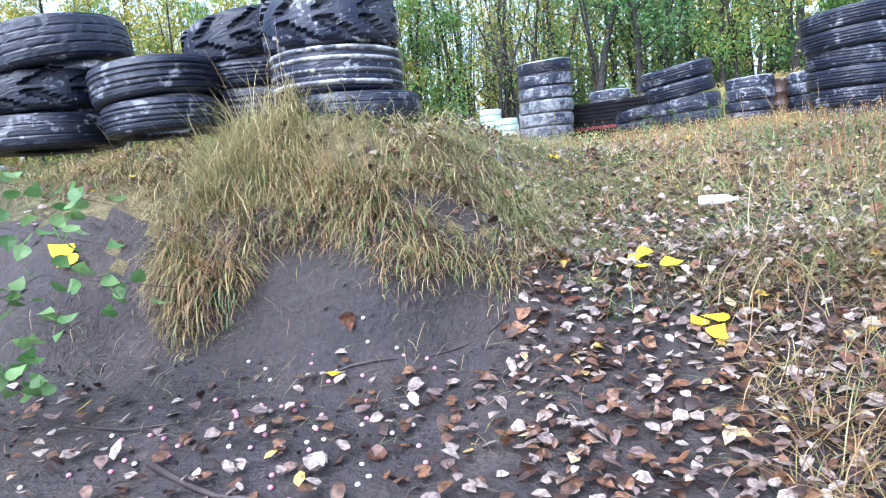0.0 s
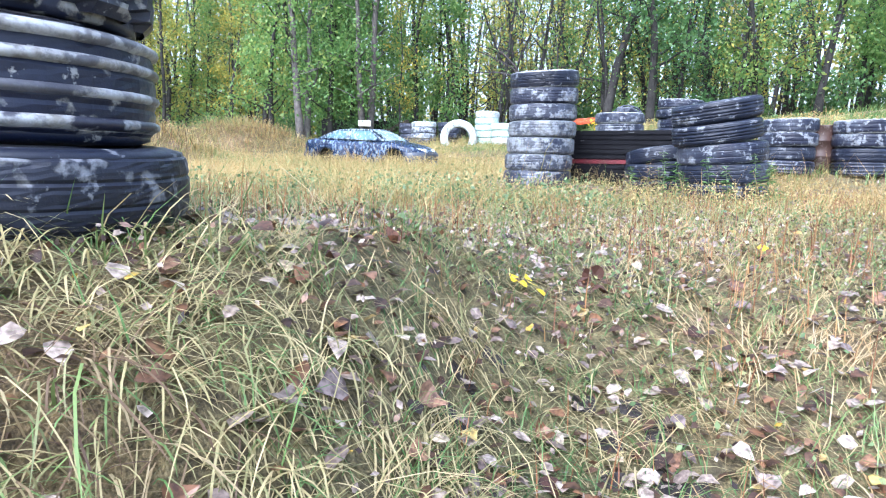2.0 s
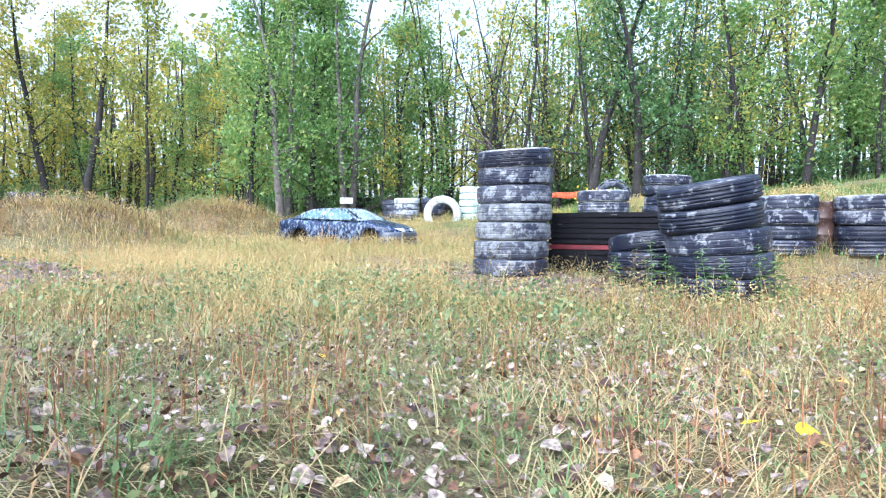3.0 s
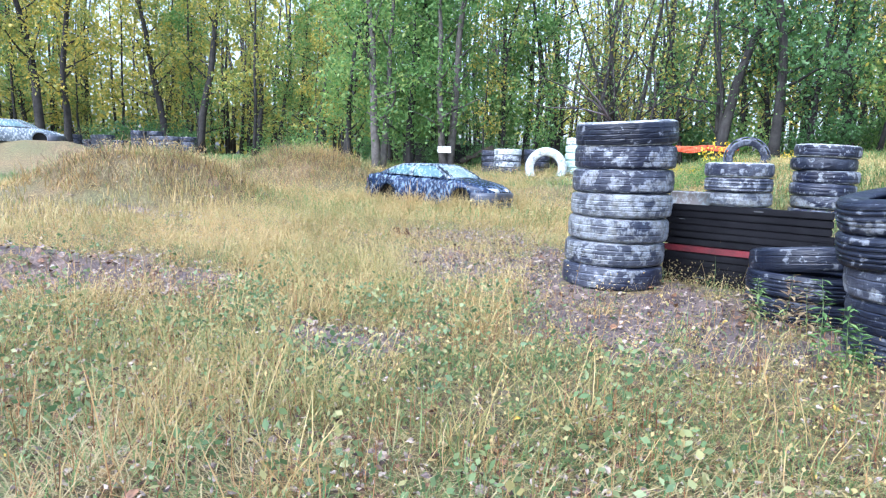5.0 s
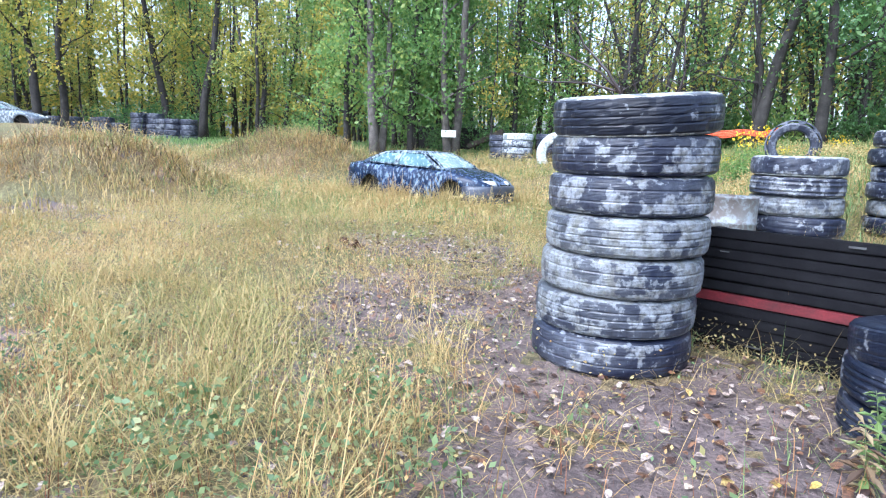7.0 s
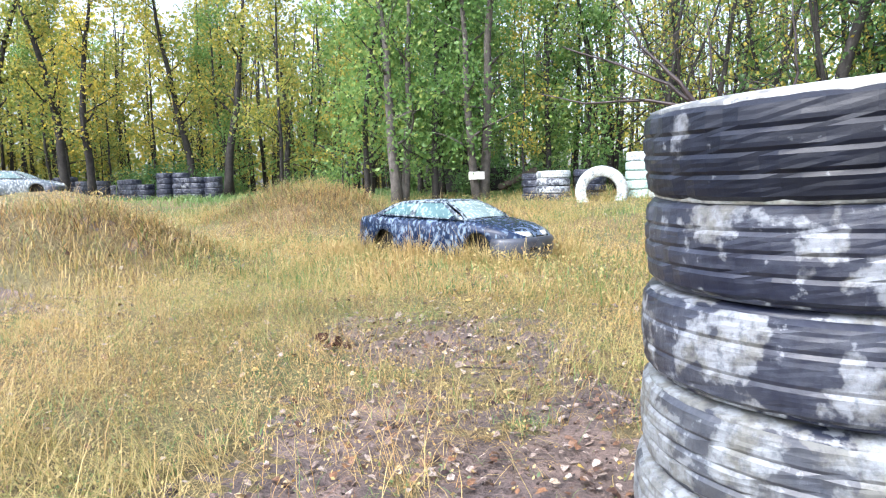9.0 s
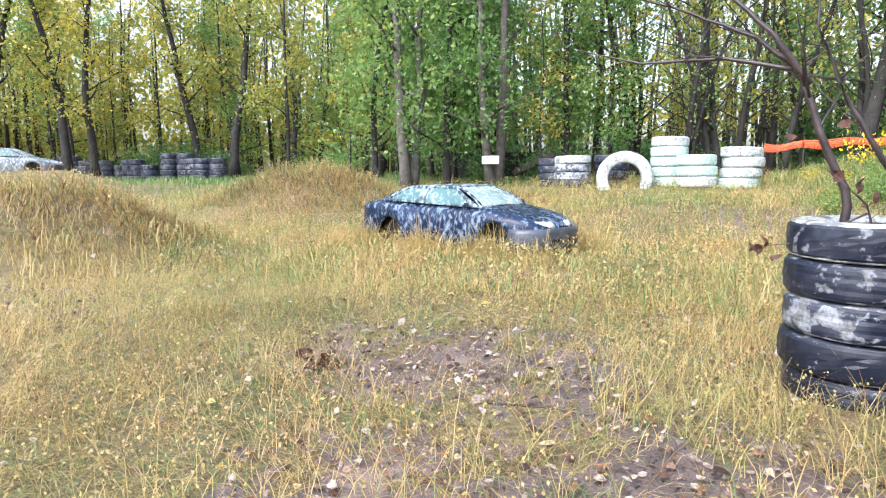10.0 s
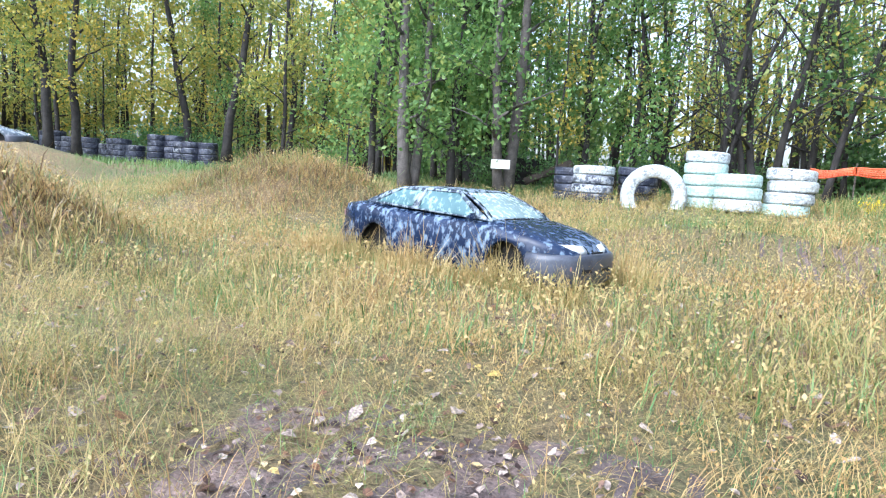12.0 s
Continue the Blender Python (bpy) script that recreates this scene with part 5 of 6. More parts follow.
# rank grass grown up round the car's sills
x, y = ng.uniform(-2.9, 2.7, 5200), ng.choice([-1.0, 1.0], 5200) * (0.86 + np.abs(ng.normal(0, 0.22, 5200)))
c, q = math.cos(radians(-17)), math.sin(radians(-17))
x, y = -4.82 + x * c - y * q, 22.6 + x * q + y * c
n = len(x)
arcs("car_grass", x, y, ng.uniform(0, 6.28, n), ng.gamma(7, 0.07, n) * (0.6 + 0.5 * np.sin(x * 2.1) ** 2), ng.uniform(1.0, 1.55, n), ng.uniform(0.1, 1.2, n), ng.uniform(0.006, 0.012, n), M_STRAW, "rank dry grass grown up round the car", ng)
x, y = scatter(34000, -9, 6, 6.5, 19, 0.85, 0.07, 16)
n = len(x)
arcs("field_green_grass", x, y, ng.uniform(0, 6.28, n), ng.gamma(4, 0.04, n), ng.uniform(0.6, 1.5, n), ng.uniform(0.4, 1.8, n), ng.uniform(0.003, 0.006, n), M_GREEN, "green grass low among the dry stalks", ng, 2)
# the far field and the mounds
x, y = scatter(88000, -22, 11, 18, 35, 0.85, 0.14, 9)
n = len(x)
tall = ng.gamma(4, 0.072, n) * (0.6 + 0.5 * np.sin(x * 0.5 + 1.0) ** 2)
arcs("tall_grass", x, y, ng.uniform(0, 6.28, n), tall * 1.2, ng.uniform(0.7, 1.5, n), ng.uniform(0.4, 1.9, n), ng.uniform(0.007, 0.014, n), M_STRAW, "tall golden grass over the far field and mounds", ng, 2)
x, y = scatter(30000, -26, 12, 18, 37, 0.6, 0.25, 12)
n = len(x)
blades("tall_green_grass", x, y, ng.uniform(0.12, 0.36, n), ng.uniform(0.08, 0.3, n), ng.uniform(0.008, 0.016, n), M_GREEN, "greener grass towards the wood", ng, 0.65)
x, y = scatter(28000, 1.2, 12, 14, 36, 0.6, 0.15, 9)
n = len(x)
blades("slope_grass", x, y, ng.uniform(0.12, 0.34, n), ng.uniform(0.08, 0.3, n), ng.uniform(0.008, 0.016, n), M_GREEN, "green grass on the slope", ng, 0.65)
x, y = scatter(26000, -75, 40, 32, 58, 0.0, 0.3, 8)
n = len(x)
blades("wood_edge_grass", x, y, ng.uniform(0.2, 0.5, n), ng.uniform(0.15, 0.4, n), ng.uniform(0.03, 0.05, n), M_GREEN, "rough green grass under the wood's edge", ng, 0.6)
x, y = scatter(18000, -28, -8, 5, 20, 0.5, 0.2, 8)
n = len(x)
blades("side_grass", x, y, ng.uniform(0.15, 0.35, n), ng.uniform(0.1, 0.3, n), ng.uniform(0.012, 0.02, n), M_STRAW, "dry grass beside the field", ng, 0.65)
# brown weeds on the mounds
x, y = scatter(32000, -17, -6, 15, 31, 0.0, 0.12, 8)
ok = height(x, y) > 0.45
x, y = x[ok], y[ok]
n = len(x)
arcs("mound_weeds", x, y, ng.uniform(0, 6.28, n), ng.gamma(5, 0.085, n), ng.uniform(0.5, 1.5, n), ng.uniform(0.3, 2.0, n), ng.uniform(0.008, 0.016, n), M_DEAD, "brown dead weeds on the mounds", ng, 2)
x, y = scatter(26000, -17, -6, 15, 31, 0.0, 0.16, 12)
ok = height(x, y) > 0.3
x, y = x[ok], y[ok]
n = len(x)
arcs("mound_bracken", x, y, ng.uniform(0, 6.28, n), ng.gamma(5, 0.07, n), ng.uniform(0.4, 1.5, n), ng.uniform(0.3, 2.0, n), ng.uniform(0.010, 0.02, n), M_ORANGE, "withered rusty bracken on the mounds", ng, 2)

# dead grass that hangs in clumps over the cut bank
def downhill(x, y):
    e = 0.08
    g = np.stack([height(x - e, y) - height(x + e, y), height(x, y - e) - height(x, y + e)], 1) / (2 * e)
    steep = np.linalg.norm(g, axis=1)
    return g / (steep[:, None] + 1e-6), steep


def reach(x):
    """How low the grass hangs along the bank: two deep clumps with bare soil between."""
    return np.interp(x, (-3.0, -1.35, -1.1, -0.9, -0.68, -0.48, -0.32, 0.15, 0.32, 0.55, 0.85, 1.1, 1.35), (0.05, -0.02, -0.25, -0.62, -0.76, -0.60, -0.36, -0.36, -0.50, -0.56, -0.60, -0.48, -0.45))


def bank_grass(name, tufts, per, box, material, label, long, spread=0.045, wide=(0.0025, 0.0055), rise=(0.3, 1.3), steps=5, bend=(1.2, 2.6)):
    """Tufts that spring out of the slope and hang down it."""
    cx, cy = ng.uniform(box[0], box[1], tufts), ng.uniform(box[2], box[3], tufts)
    keep = (np.sin(cx * 5.3 + 2 * np.sin(cy * 6)) + np.sin(cy * 11 + cx * 4.1)) * 0.32 + 0.62 > ng.random(tufts)
    keep &= height(cx, cy) > reach(cx) + 0.04
    cx, cy = cx[keep], cy[keep]
    k = len(cx)
    x, y = np.repeat(cx, per) + ng.normal(0, spread, k * per), np.repeat(cy, per) + ng.normal(0, spread, k * per)
    size = np.repeat(ng.uniform(0.55, 1.25, k), per)
    sway = np.repeat(ng.normal(0, 0.7, k), per)
    n = len(x)
    d, steep = downhill(x, y)
    way = np.arctan2(d[:, 1], d[:, 0]) + sway + ng.normal(0, 0.8, n)
    ln = np.minimum(ng.gamma(5, 0.2, n) * long * size, np.maximum(height(x, y) - reach(x) + 0.08, 0.10))
    arcs(name, x, y, way, ln, ng.uniform(*rise, n), ng.uniform(*bend, n), ng.uniform(*wide, n), material, label, ng, steps, lift=0.012)


bank_grass("hanging_grass", 640, 20, (-3.0, 1.4, 2.02, 2.6), M_BANK, "dead brown grass hanging in clumps over the cut bank", 0.27, 0.035)
bank_grass("withered_bank_grass", 520, 16, (-3.0, 1.4, 2.05, 2.9), M_DEAD, "withered dark grass matted on the bank", 0.20, 0.05)
bank_grass("mound_grass", 420, 16, (-3.6, 1.6, 2.6, 3.5), M_NEAR, "dead grass combed over the mound's top", 0.20, 0.06)
bank_grass("mound_green_grass", 330, 12, (-3.6, 1.5, 2.1, 3.6), M_GREEN, "green blades drooping down the mound", 0.18)
bank_grass("mound_tufts", 80, 30, (-0.9, 0.1, 2.5, 3.0), M_NEAR, "upright dead tufts before the tyre pile", 0.25, 0.05, (0.003, 0.006), (0.9, 1.7), 4, (0.4, 2.4))
bank_grass("hanging_clump", 190, 26, (-1.15, -0.42, 2.0, 2.45), M_BANK, "long dead grass hanging in a deep clump", 0.42, 0.04)
bank_grass("far_bank_grass", 240, 20, (-3.2, -1.05, 2.3, 3.2), M_BANK, "dead grass along the top of the bank", 0.24, 0.06)
bank_grass("path_edge_grass", 380, 18, (0.9, 3.6, 1.5, 3.8), M_NEAR, "pale drooping grass beside the leaf-strewn path", 0.20)
# rough grass on the right of the hollow
x, y = scatter(14000, 1.7, 4.5, -0.2, 2.6, 0.5, 0.06, 14)
n = len(x)
arcs("hollow_grass", x, y, ng.uniform(0, 6.28, n), ng.gamma(5, 0.05, n), ng.uniform(0.5, 1.4, n), ng.uniform(0.8, 2.4, n), ng.uniform(0.003, 0.005, n), M_BANK, "tangled dead grass beside the hollow", ng, 4)

# thin rusty stalks standing in the matted grass
x, y = scatter(9000, -4, 5, 3.6, 11, 0.8, 0.10, 9)
n = len(x)
blades("rusty_stalks", x, y, ng.uniform(0.08, 0.28, n), ng.uniform(0.01, 0.09, n), ng.uniform(0.003, 0.006, n), M_RUST, "thin rusty weed stalks in the matted grass", ng, 0.5)
# rough ground behind the start
x, y = scatter(14000, -16, 18, -14, 2.2, 0.0, 0.2, 8)
ok = ~((x > -3.2) & (x < 2.2) & (y > -2.8))
x, y = x[ok], y[ok]
n = len(x)
blades("rough_grass", x, y, ng.uniform(0.1, 0.3, n), ng.uniform(0.1, 0.3, n), ng.uniform(0.012, 0.02, n), M_STRAW, "rough grass behind the hollow", ng, 0.65)

# seed heads and broken bits that blur the grass
def specks(name, count, box, lo, hi, size, material, label):
    x, y = scatter(count, *box, 0.9, 0.09, 10)
    z = height(x, y) + ng.uniform(lo, hi, len(x))
    ob = new(name, leaf_cloud(name, np.stack([x, y, z], 1), size, material, ng, 0.0))
    return tagged(ob, label, "grass", kind="stuff")


specks("seed_heads", 60000, (-8, 5, 7.5, 19), 0.02, 0.26, 0.022, M_STRAW, "pale seed heads among the field grass")
specks("far_seed_heads", 45000, (-18, 9, 18, 33), 0.05, 0.42, 0.045, M_STRAW, "pale seed heads over the far field")
specks("broken_stalks", 16000, (-3, 5, 3.0, 8.5), 0.005, 0.09, 0.024, M_LITTER, "broken brown bits caught in the matted grass")

# broad green weeds low in the field
nw = np.random.default_rng(31)
cx, cy = nw.uniform(-4.0, 4.0, 240), nw.uniform(3.8, 13.0, 240)
c = np.stack([np.repeat(cx, 40), np.repeat(cy, 40)], 1) + nw.normal(0, 0.13, (240 * 40, 2))
c = c[nw.random(len(c)) > bare(c[:, 0], c[:, 1])]
c = c[np.hypot(c[:, 0] - 1, c[:, 1] - 12) > 0.56]
c3 = np.concatenate([c, (height(c[:, 0], c[:, 1]) + nw.uniform(0.02, 0.13, len(c)))[:, None]], 1)
tagged(new("broad_weeds", leaf_cloud("broad_weeds", c3, 0.024, M_WEED, nw, 0.0)), "low broad-leaved green weeds in the grass", "weeds", kind="stuff")


cx, cy = nw.uniform(-4.5, 1.6, 150), nw.uniform(6.9, 10.8, 150)
c = np.stack([np.repeat(cx, 55), np.repeat(cy, 55)], 1) + nw.normal(0, 0.14, (150 * 55, 2))
c = c[nw.random(len(c)) > bare(c[:, 0], c[:, 1])]
c3 = np.concatenate([c, (height(c[:, 0], c[:, 1]) + np.abs(nw.normal(0.10, 0.08, len(c))))[:, None]], 1)
tagged(new("leafy_weeds", leaf_cloud("leafy_weeds", c3, 0.042, M_WEED, nw, 0.0)), "knee-low leafy green weeds in clumps", "weeds", kind="stuff")


def weed(x, y, tall, turn, material=M_GREEN, label="green leafy weed stalk with narrow leaves"):
    rg = random.Random(int(x * 1000 + y * 77))
    ob = new("weed", None)
    ob.matrix_basis = pose(x, y, h1(x, y) - 0.01, 0, 0, turn)
    tagged(ob, label, "weed", "weeds by the leaning stack")
    pts, rad = limb(rg, (0, 0, 0), (rg.uniform(-0.2, 0.2), rg.uniform(-0.2, 0.2), 1), tall, 0.006, 0.08, 7)
    attach("stalk", mesh_from("stalk", *tube(pts, rad, 5), M_WEED, True), ob)
    v, f = [], []
    for i in range(40):
        u = 0.12 + 0.88 * i / 40
        k = min(int(u * 7), 6)
        p = pts[k].lerp(pts[k + 1], u * 7 - k)
        a = i * 2.4
        d = Vector((math.cos(a), math.sin(a), rg.uniform(-0.3, 0.7)))
        s = d.cross(Vector((0, 0, 1))).normalized()
        ln = rg.uniform(0.06, 0.14) * (1.15 - u * 0.6)
        o = len(v)
        v += [p, p + d * ln * 0.5 + s * ln * 0.17, p + d * ln - Vector((0, 0, ln * 0.25)), p + d * ln * 0.5 - s * ln * 0.17]
        f += [(o, o + 1, o + 2), (o, o + 2, o + 3)]
    attach("foliage", mesh_from("foliage", v, f, material), ob)
    return ob


for i, (x, y, t) in enumerate(((2.95, 9.35, 0.55), (3.15, 9.45, 0.45), (3.4, 9.3, 0.6), (3.55, 9.4, 0.5), (2.62, 9.55, 0.5), (2.5, 9.75, 0.62), (2.75, 9.6, 0.4), (3.7, 9.55, 0.45), (2.3, 10.9, 0.4))):
    weed(x, y, t, i * 70)
for i, (x, y, t) in enumerate(((2.45, 10.75, 0.5), (2.6, 10.6, 0.4), (2.9, 10.7, 0.45), (2.2, 10.7, 0.3))):
    weed(x, y, t, i * 50, M_DEAD, "withered brown weed stalk by the tyres")

# the green shrub low in the hollow
shrub = new("shrub", None)
shrub.matrix_basis = pose(-1.42, 1.30, h1(-1.42, 1.30))
tagged(shrub, "low shrub with small round green leaves in the hollow", "shrub")
rk = random.Random(5)
M_SHRUB = leafy("shrub_leaf", [(0.0, (0.07, 0.17, 0.045)), (1.0, (0.22, 0.34, 0.13))], 0.4, 0.4, None, 0.8)
lf = mesh_from("shrub_leaf", *leaf_geo(random.Random(6), 0.066, 0.3), M_SHRUB)
for k, (tx, ty, tz) in enumerate(((0.95, -0.05, 0.80), (0.80, -0.15, 0.55), (1.05, 0.05, 0.62), (0.55, -0.1, 0.92), (0.70, -0.25, 0.42), (0.40, -0.1, 0.70), (0.60, 0.05, 0.30), (0.85, 0.1, 0.95), (0.45, -0.2, 0.50))):
    sp = [Vector((0, 0, 0)), Vector((tx * 0.2, ty * 0.3, tz * 0.75)), Vector((tx * 0.62, ty * 0.7, tz * 1.05)), Vector((tx * 1.12, ty, tz * 0.92))]
    tw = attach("twig", mesh_from("twig", *tube(sp, [0.004, 0.003, 0.002, 0.0015], 5), M_TWIG, True), shrub)
    for i in range(24):
        u = rk.uniform(0.45, 1.0) * 3
        q = sp[min(int(u), 2)].lerp(sp[min(int(u), 2) + 1], u - min(int(u), 2))
        attach("leaf", lf, tw, "", pose(q.x + rk.uniform(-0.07, 0.07), q.y + rk.uniform(-0.06, 0.06), q.z + rk.uniform(-0.10, 0.04), rk.uniform(-60, 60), rk.uniform(-60, 60), rk.uniform(0, 360)))

# ---- fallen leaves, sticks, paint balls ----
M_LITTER_ONE = leafy("fallen_leaf", [(0.0, (0.05, 0.022, 0.016)), (0.2, (0.14, 0.06, 0.035)), (0.4, (0.27, 0.14, 0.075)), (0.6, (0.20, 0.155, 0.15)), (0.85, (0.34, 0.27, 0.235)), (1.0, (0.46, 0.40, 0.36))], 0.35, 0.1, None, 1.0, 60.0)
rl = random.Random(17)
LEAVES = [mesh_from("fallen_leaf", *leaf_geo(rl, 1.0, rl.uniform(-0.5, 0.9)), M_LITTER_ONE) for _ in range(6)]
YLEAVES = [mesh_from("yellow_leaf", *leaf_geo(rl, 1.0, rl.uniform(0.0, 0.3)), M_YELLOW) for _ in range(3)]


def lying(x, y, lift=0.02):
    e = 0.04
    nrm = Vector((h1(x - e, y) - h1(x + e, y), h1(x, y - e) - h1(x, y + e), 2 * e)).normalized()
    return Matrix.Translation((x, y, h1(x, y) + lift)) @ nrm.to_track_quat("Z", "Y").to_matrix().to_4x4()


def fallen(me, x, y, size, lift=0.02, name="fallen_leaf"):
    ob = new(name, me)
    ob.parent = ground
    ob.matrix_basis = lying(x, y, lift) @ pose(0, 0, 0, rl.uniform(-22, 22), rl.uniform(-22, 22), rl.uniform(0, 360)) @ Matrix.Diagonal((size, size, size, 1))
    return ob


done = 0
while done < 285:
    x, y = rl.uniform(-1.6, 3.2), rl.uniform(0.2, 6.0)
    if rl.random() > 0.25 + 0.75 * math.exp(-((x - 1.7) ** 2 / 1.2 + (y - 2.8) ** 2 / 2.5)):
        continue
    if 2.0 < y < 2.4 and x < 0.8:
        continue
    fallen(rl.choice(LEAVES), x, y, rl.uniform(0.04, 0.085), rl.uniform(0.012, 0.04))
    done += 1
for x, y, s in ((1.49, 2.54, 0.09), (1.44, 2.49, 0.08), (1.46, 2.41, 0.08), (1.58, 2.42, 0.11), (1.60, 1.97, 0.09), (1.67, 1.98, 0.11), (1.66, 1.88, 0.09), (2.15, 5.55, 0.075), (2.32, 5.50, 0.075), (1.06, 4.56, 0.05), (1.10, 4.55, 0.045), (1.14, 4.58, 0.05),
                (1.18, 4.54, 0.05), (1.12, 4.62, 0.045), (0.15, 1.7, 0.06), (-0.9, 1.55, 0.10), (-1.5, 2.25, 0.14), (-1.42, 2.2, 0.12), (1.0, 9.6, 0.07), (0.35, 6.2, 0.06)):
    fallen(rl.choice(YLEAVES), x, y, s, 0.05, "yellow_leaf")


def litter(name, x, y, size, material, label, nr, lift=0.0):
    """Many small curled leaves on the ground in one mesh."""
    n = len(x)
    z = height(x, y) + lift + nr.uniform(0.008, 0.04, n)
    a, tl = nr.uniform(0, 2 * np.pi, n), nr.normal(0, 0.3, (n, 2))
    s = (size * nr.uniform(0.6, 1.3, n))[:, None]
    d = np.stack([np.cos(a), np.sin(a), tl[:, 0]], 1) * s
    q = np.stack([-np.sin(a), np.cos(a), tl[:, 1]], 1) * s * 0.7
    c = np.stack([x, y, z], 1)
    up = np.zeros((n, 3))
    up[:, 2] = s[:, 0] * nr.uniform(0.02, 0.3, n)
    v = np.stack([c - d * 0.5, c - d * 0.15 - q * 0.5 + up, c + d * 0.25 - q * 0.42 + up, c + d * 0.55, c + d * 0.2 + q * 0.45 + up * 0.7, c - d * 0.2 + q * 0.5 + up * 0.7], 1)
    i = np.arange(n)[:, None] * 6
    tris = np.concatenate([i + np.array([t]) for t in ([0, 1, 5], [1, 2, 5], [2, 4, 5], [2, 3, 4])])
    return tagged(new(name, tri_mesh(name, v.reshape(-1, 3), tris, material)), label, "leaves", kind="stuff")


x, y = nw.uniform(-2, 4.5, 22000), nw.uniform(-0.6, 7.5, 22000)
ok = nw.random(22000) < 0.16 + 0.85 * np.exp(-((x - 1.8) ** 2 / 1.1 + (y - 2.6) ** 2 / 3.5)) + 0.10 * (y < 1.9)
ok &= ~((y > 1.85) & (y < 2.35) & (x < 0.8))
litter("path_litter", x[ok], y[ok], 0.052, M_LITTER, "damp brown and tan leaves along the path", nw)
x, y = nw.uniform(0.9, 3.4, 2600), nw.uniform(0.0, 2.7, 2600)
litter("hollow_litter", x, y, 0.05, M_LITTER, "damp leaves heaped beside the hollow", nw)
x, y = nw.uniform(-9, 9, 36000), nw.uniform(6, 19, 36000)
ok = nw.random(36000) < 0.08 + 0.75 * bare(x, y)
litter("field_litter", x[ok], y[ok], 0.052, M_LITTER, "scattered fallen leaves on the field's bare patches", nw)
x, y = nw.uniform(-3.5, 5.0, 9000), nw.uniform(3.4, 9.5, 9000)
ok = nw.random(9000) < 0.35 + 0.65 * np.sin(x * 1.3 + 1.2 * np.sin(y * 0.9)) * np.sin(y * 1.1 + 0.8)
x, y = x[ok], y[ok]
litter("grass_litter", x, y, 0.042, M_LITTER, "brown and tan leaves caught in the matted grass", nw, 0.02)
x, y = nw.uniform(-20, 9, 3000), nw.uniform(14, 30, 3000)
litter("far_litter", x, y, 0.09, M_LITTER, "scattered leaves in the far grass", nw)

# thin broken twigs on the bare ground
x, y = nw.uniform(-4, 4, 5200), nw.uniform(8, 17, 5200)
ok = nw.random(5200) < bare(x, y) * 0.8
x, y = x[ok], y[ok]
n = len(x)
arcs("broken_twigs", x, y, nw.uniform(0, 6.28, n), nw.uniform(0.06, 0.28, n), nw.uniform(0.0, 0.35, n), nw.uniform(0.0, 0.4, n), nw.uniform(0.003, 0.007, n), M_LITTER, "thin broken twigs and stalks on bare soil", nw, 2, None, 0.008, "twigs")

# crumbs of soil and stones
x, y = nw.uniform(-3, 8, 30000), nw.uniform(-0.8, 18, 30000)
ok = nw.random(30000) < bare(x, y) * 0.8
x, y = x[ok], y[ok]
c = np.stack([x, y, height(x, y) + 0.004], 1)
tagged(new("soil_crumbs", leaf_cloud("soil_crumbs", c, 0.028, M_SOIL, nw, 0.0)), "crumbs of soil and bits of stalk on bare ground", "soil", kind="stuff")

x, y = nw.uniform(-1.6, 1.4, 700), nw.uniform(1.4, 2.4, 700)
n = len(x)
arcs("root_threads", x, y, nw.normal(-1.57, 0.9, n), nw.uniform(0.05, 0.22, n), nw.uniform(0.0, 0.6, n), nw.uniform(0.4, 1.6, n), nw.uniform(0.002, 0.004, n), M_DEAD, "thin dead roots and stalks on the cut bank", nw, 3, None, 0.006, "roots")

M_BALL = [two_tone("pink_ball", (0.55, 0.2, 0.3), (0.72, 0.36, 0.45), 9, 0.35, 50, 0.05, 0.001), two_tone("white_ball", (0.6, 0.56, 0.56), (0.75, 0.72, 0.72), 9, 0.35, 50, 0.05, 0.001)]
BALLS = []
for i, ma in enumerate(M_BALL):
    bm = bmesh.new()
    bmesh.ops.create_icosphere(bm, subdivisions=2, radius=0.0095)
    for vv in bm.verts:
        vv.co.z *= 0.85
    me = bpy.data.meshes.new("paintball")
    bm.to_mesh(me)
    bm.free()
    me.materials.append(ma)
    BALLS.append(me)
for i in range(120):
    x, y = rl.gauss(0.05, 0.55), rl.uniform(0.6, 1.95)
    ob = new("paintball", BALLS[rl.random() < 0.4])
    ob.matrix_basis = pose(x, y, h1(x, y) + 0.006, 0, 0, rl.uniform(0, 360))
    tagged(ob, "small spent paintball on the bare soil", "paintball", "spent paintballs")


def stick(pts, r, label="dark wet stick lying on the soil"):
    q = []
    for i in range(len(pts) - 1):
        for k in range(4):
            u = k / 4
            x, y = pts[i][0] * (1 - u) + pts[i + 1][0] * u, pts[i][1] * (1 - u) + pts[i + 1][1] * u
            q.append((x, y, h1(x, y) + r * 1.2 + 0.006 * math.sin(9 * x)))
    ob = new("stick", mesh_from("stick", *tube(q, [r * (1 - 0.6 * i / len(q)) for i in range(len(q))], 7), M_TWIG, True))
    return tagged(ob, label, "stick", "sticks")


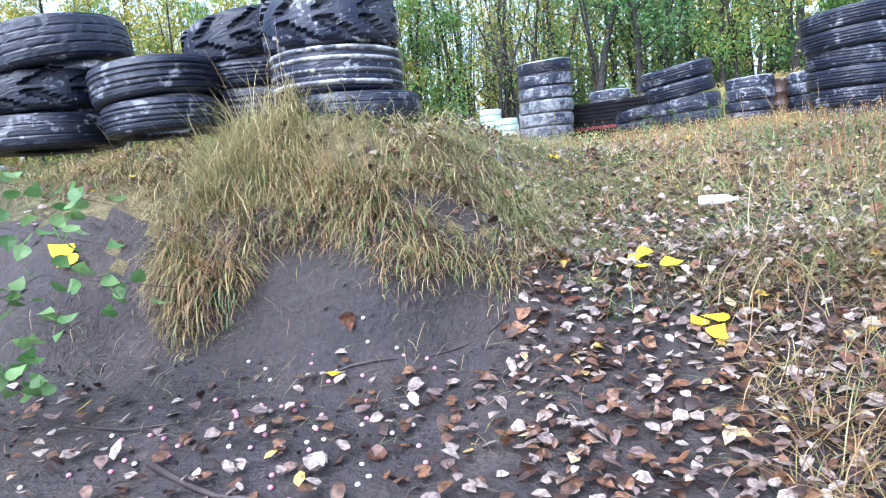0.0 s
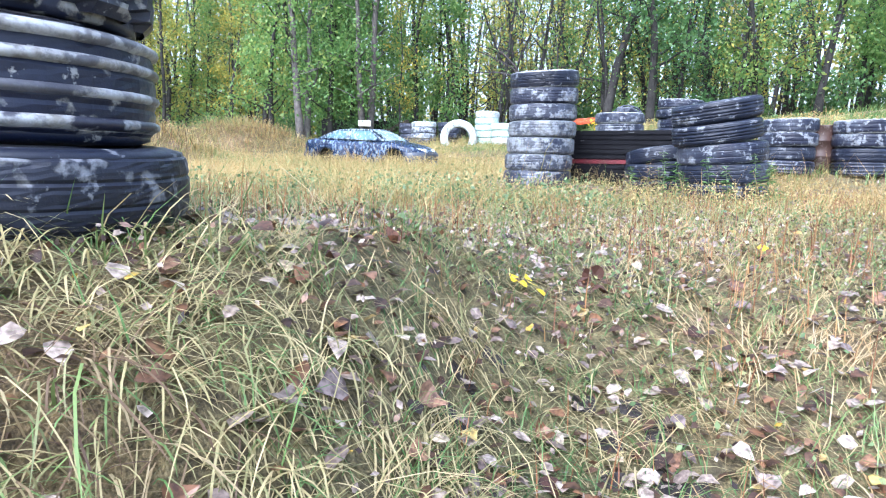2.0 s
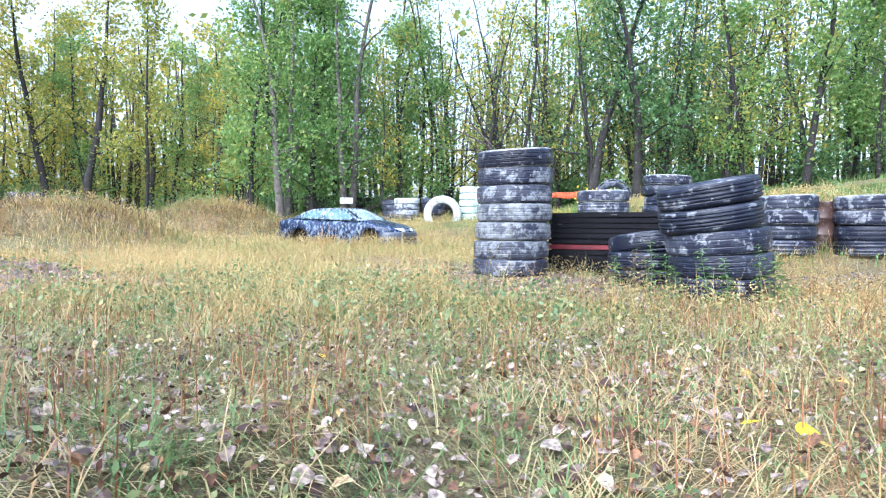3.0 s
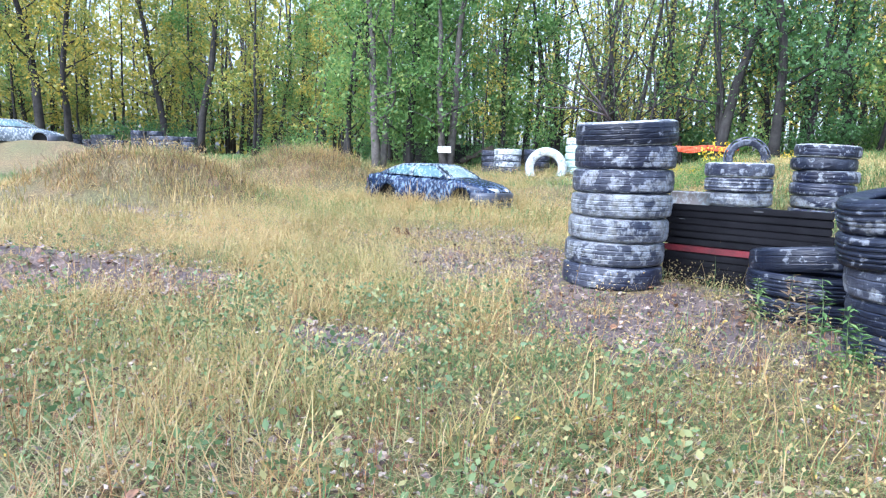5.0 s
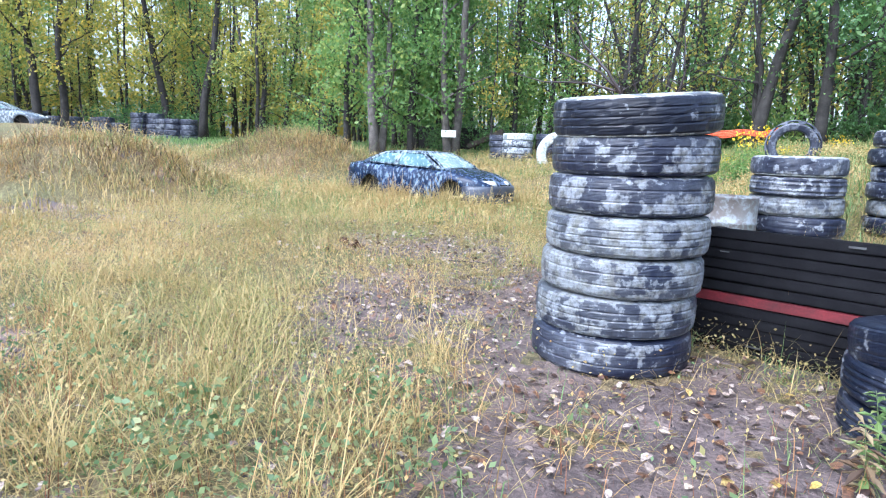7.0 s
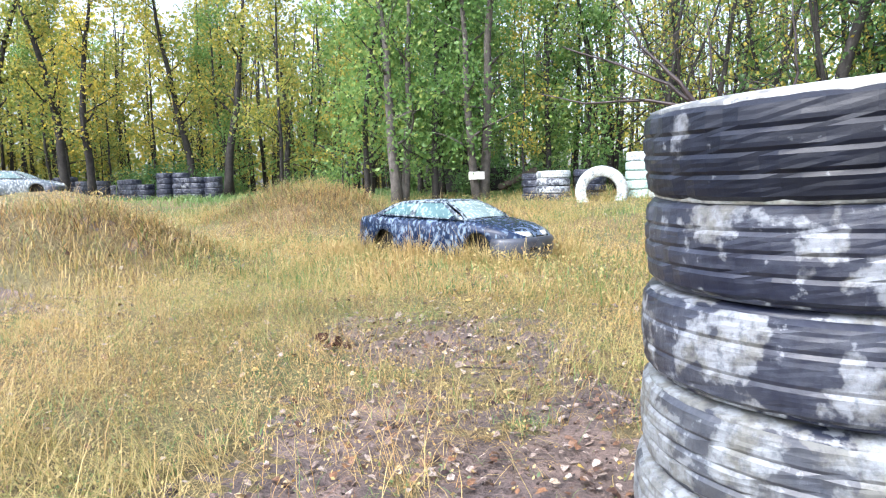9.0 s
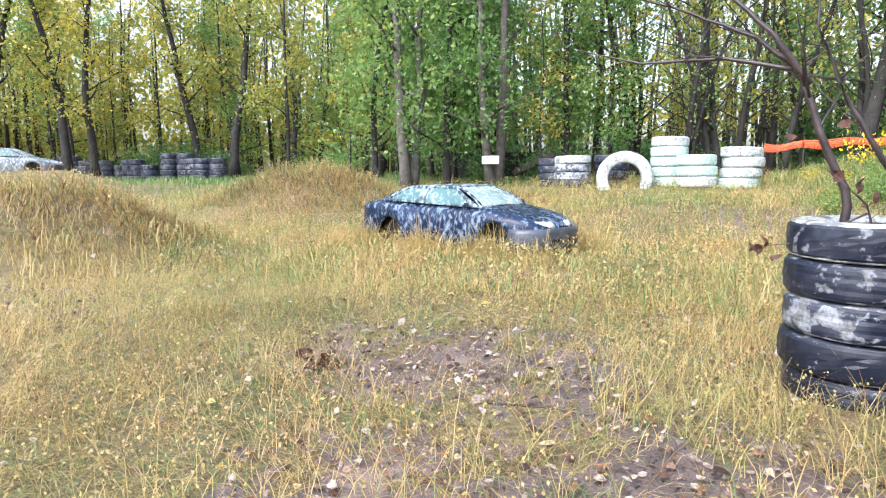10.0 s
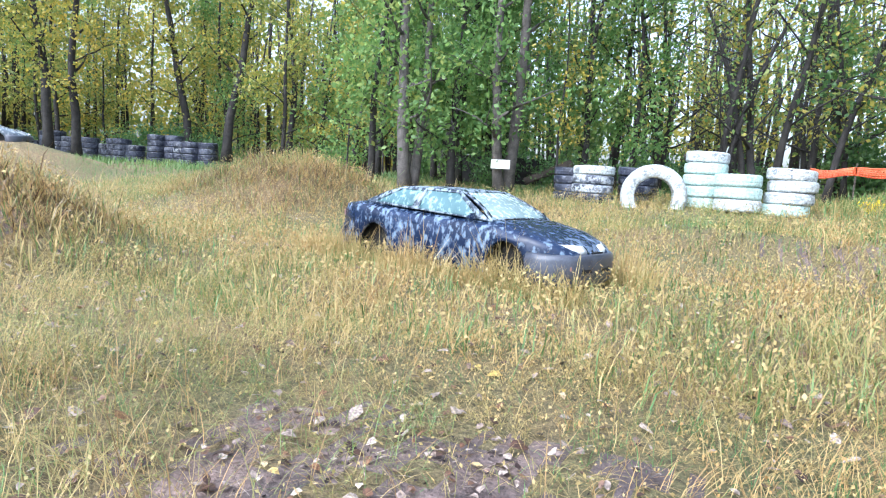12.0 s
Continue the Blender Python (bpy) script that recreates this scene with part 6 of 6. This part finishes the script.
stick([(-0.35, 1.2), (0.0, 1.02), (0.5, 0.93), (0.9, 0.98)], 0.013)
stick([(0.1, 1.75), (0.5, 1.9), (0.95, 2.15)], 0.005)
stick([(-0.9, 1.5), (-0.6, 1.42), (-0.3, 1.5)], 0.006)
stick([(2.3, 4.6), (2.7, 4.7), (3.1, 4.6)], 0.008)
stick([(6.3, 12.3), (6.8, 12.2), (7.3, 12.35)], 0.02)
stick([(-1.3, 14.9), (-0.9, 15.0), (-0.5, 14.9)], 0.008)
stick([(1.2, 9.7), (1.6, 9.9), (1.9, 9.8)], 0.008)

# the plastic bottle
M_PLASTIC = two_tone("milky_plastic", (0.6, 0.62, 0.62), (0.78, 0.79, 0.79), 9, 0.3, 40, 0.05, 0.002)
prof = [(0.0, 0.0), (0.030, 0.0), (0.034, 0.01), (0.034, 0.05), (0.031, 0.06), (0.034, 0.07), (0.034, 0.15), (0.026, 0.185), (0.013, 0.205), (0.013, 0.225), (0.0, 0.225)]
v, f, n = [], [], len(prof)
for k in range(20):
    t = 2 * math.pi * k / 20
    v += [(pr * math.cos(t), pr * math.sin(t), pz) for pr, pz in prof]
for k in range(20):
    f += [(k * n + i, ((k + 1) % 20) * n + i, ((k + 1) % 20) * n + i + 1, k * n + i + 1) for i in range(n - 1)]
bottle = new("bottle", mesh_from("bottle", v, f, M_PLASTIC, True))
bottle.matrix_basis = pose(1.98, 3.66, h1(2.05, 3.66) + 0.06, 90, 0, 80)
tagged(bottle, "milky white plastic bottle lying in dead leaves", "bottle")
cap = bmesh.new()
bmesh.ops.create_cone(cap, cap_ends=True, segments=16, radius1=0.016, radius2=0.015, depth=0.02, matrix=Matrix.Translation((0, 0, 0.225)))
part("cap", cap, M_SIGN, bottle)
# brown clump of curled leaves
for gx_, gy_ in ((1.38, 4.74), (1.42, 4.70), (1.34, 4.77), (1.40, 4.79), (-2.76, 15.1), (-2.86, 15.15), (-2.71, 15.02), (-2.81, 15.0), (-2.67, 15.12), (-2.89, 15.05)):
    ob = new("curled_leaf", curled)
    ob.parent = ground
    ob.matrix_basis = pose(gx_, gy_, h1(gx_, gy_) + 0.06, rl.uniform(0, 360), rl.uniform(-50, 50), rl.uniform(0, 360)) @ Matrix.Scale(1.5 if gx_ < 0 else 0.95, 4)
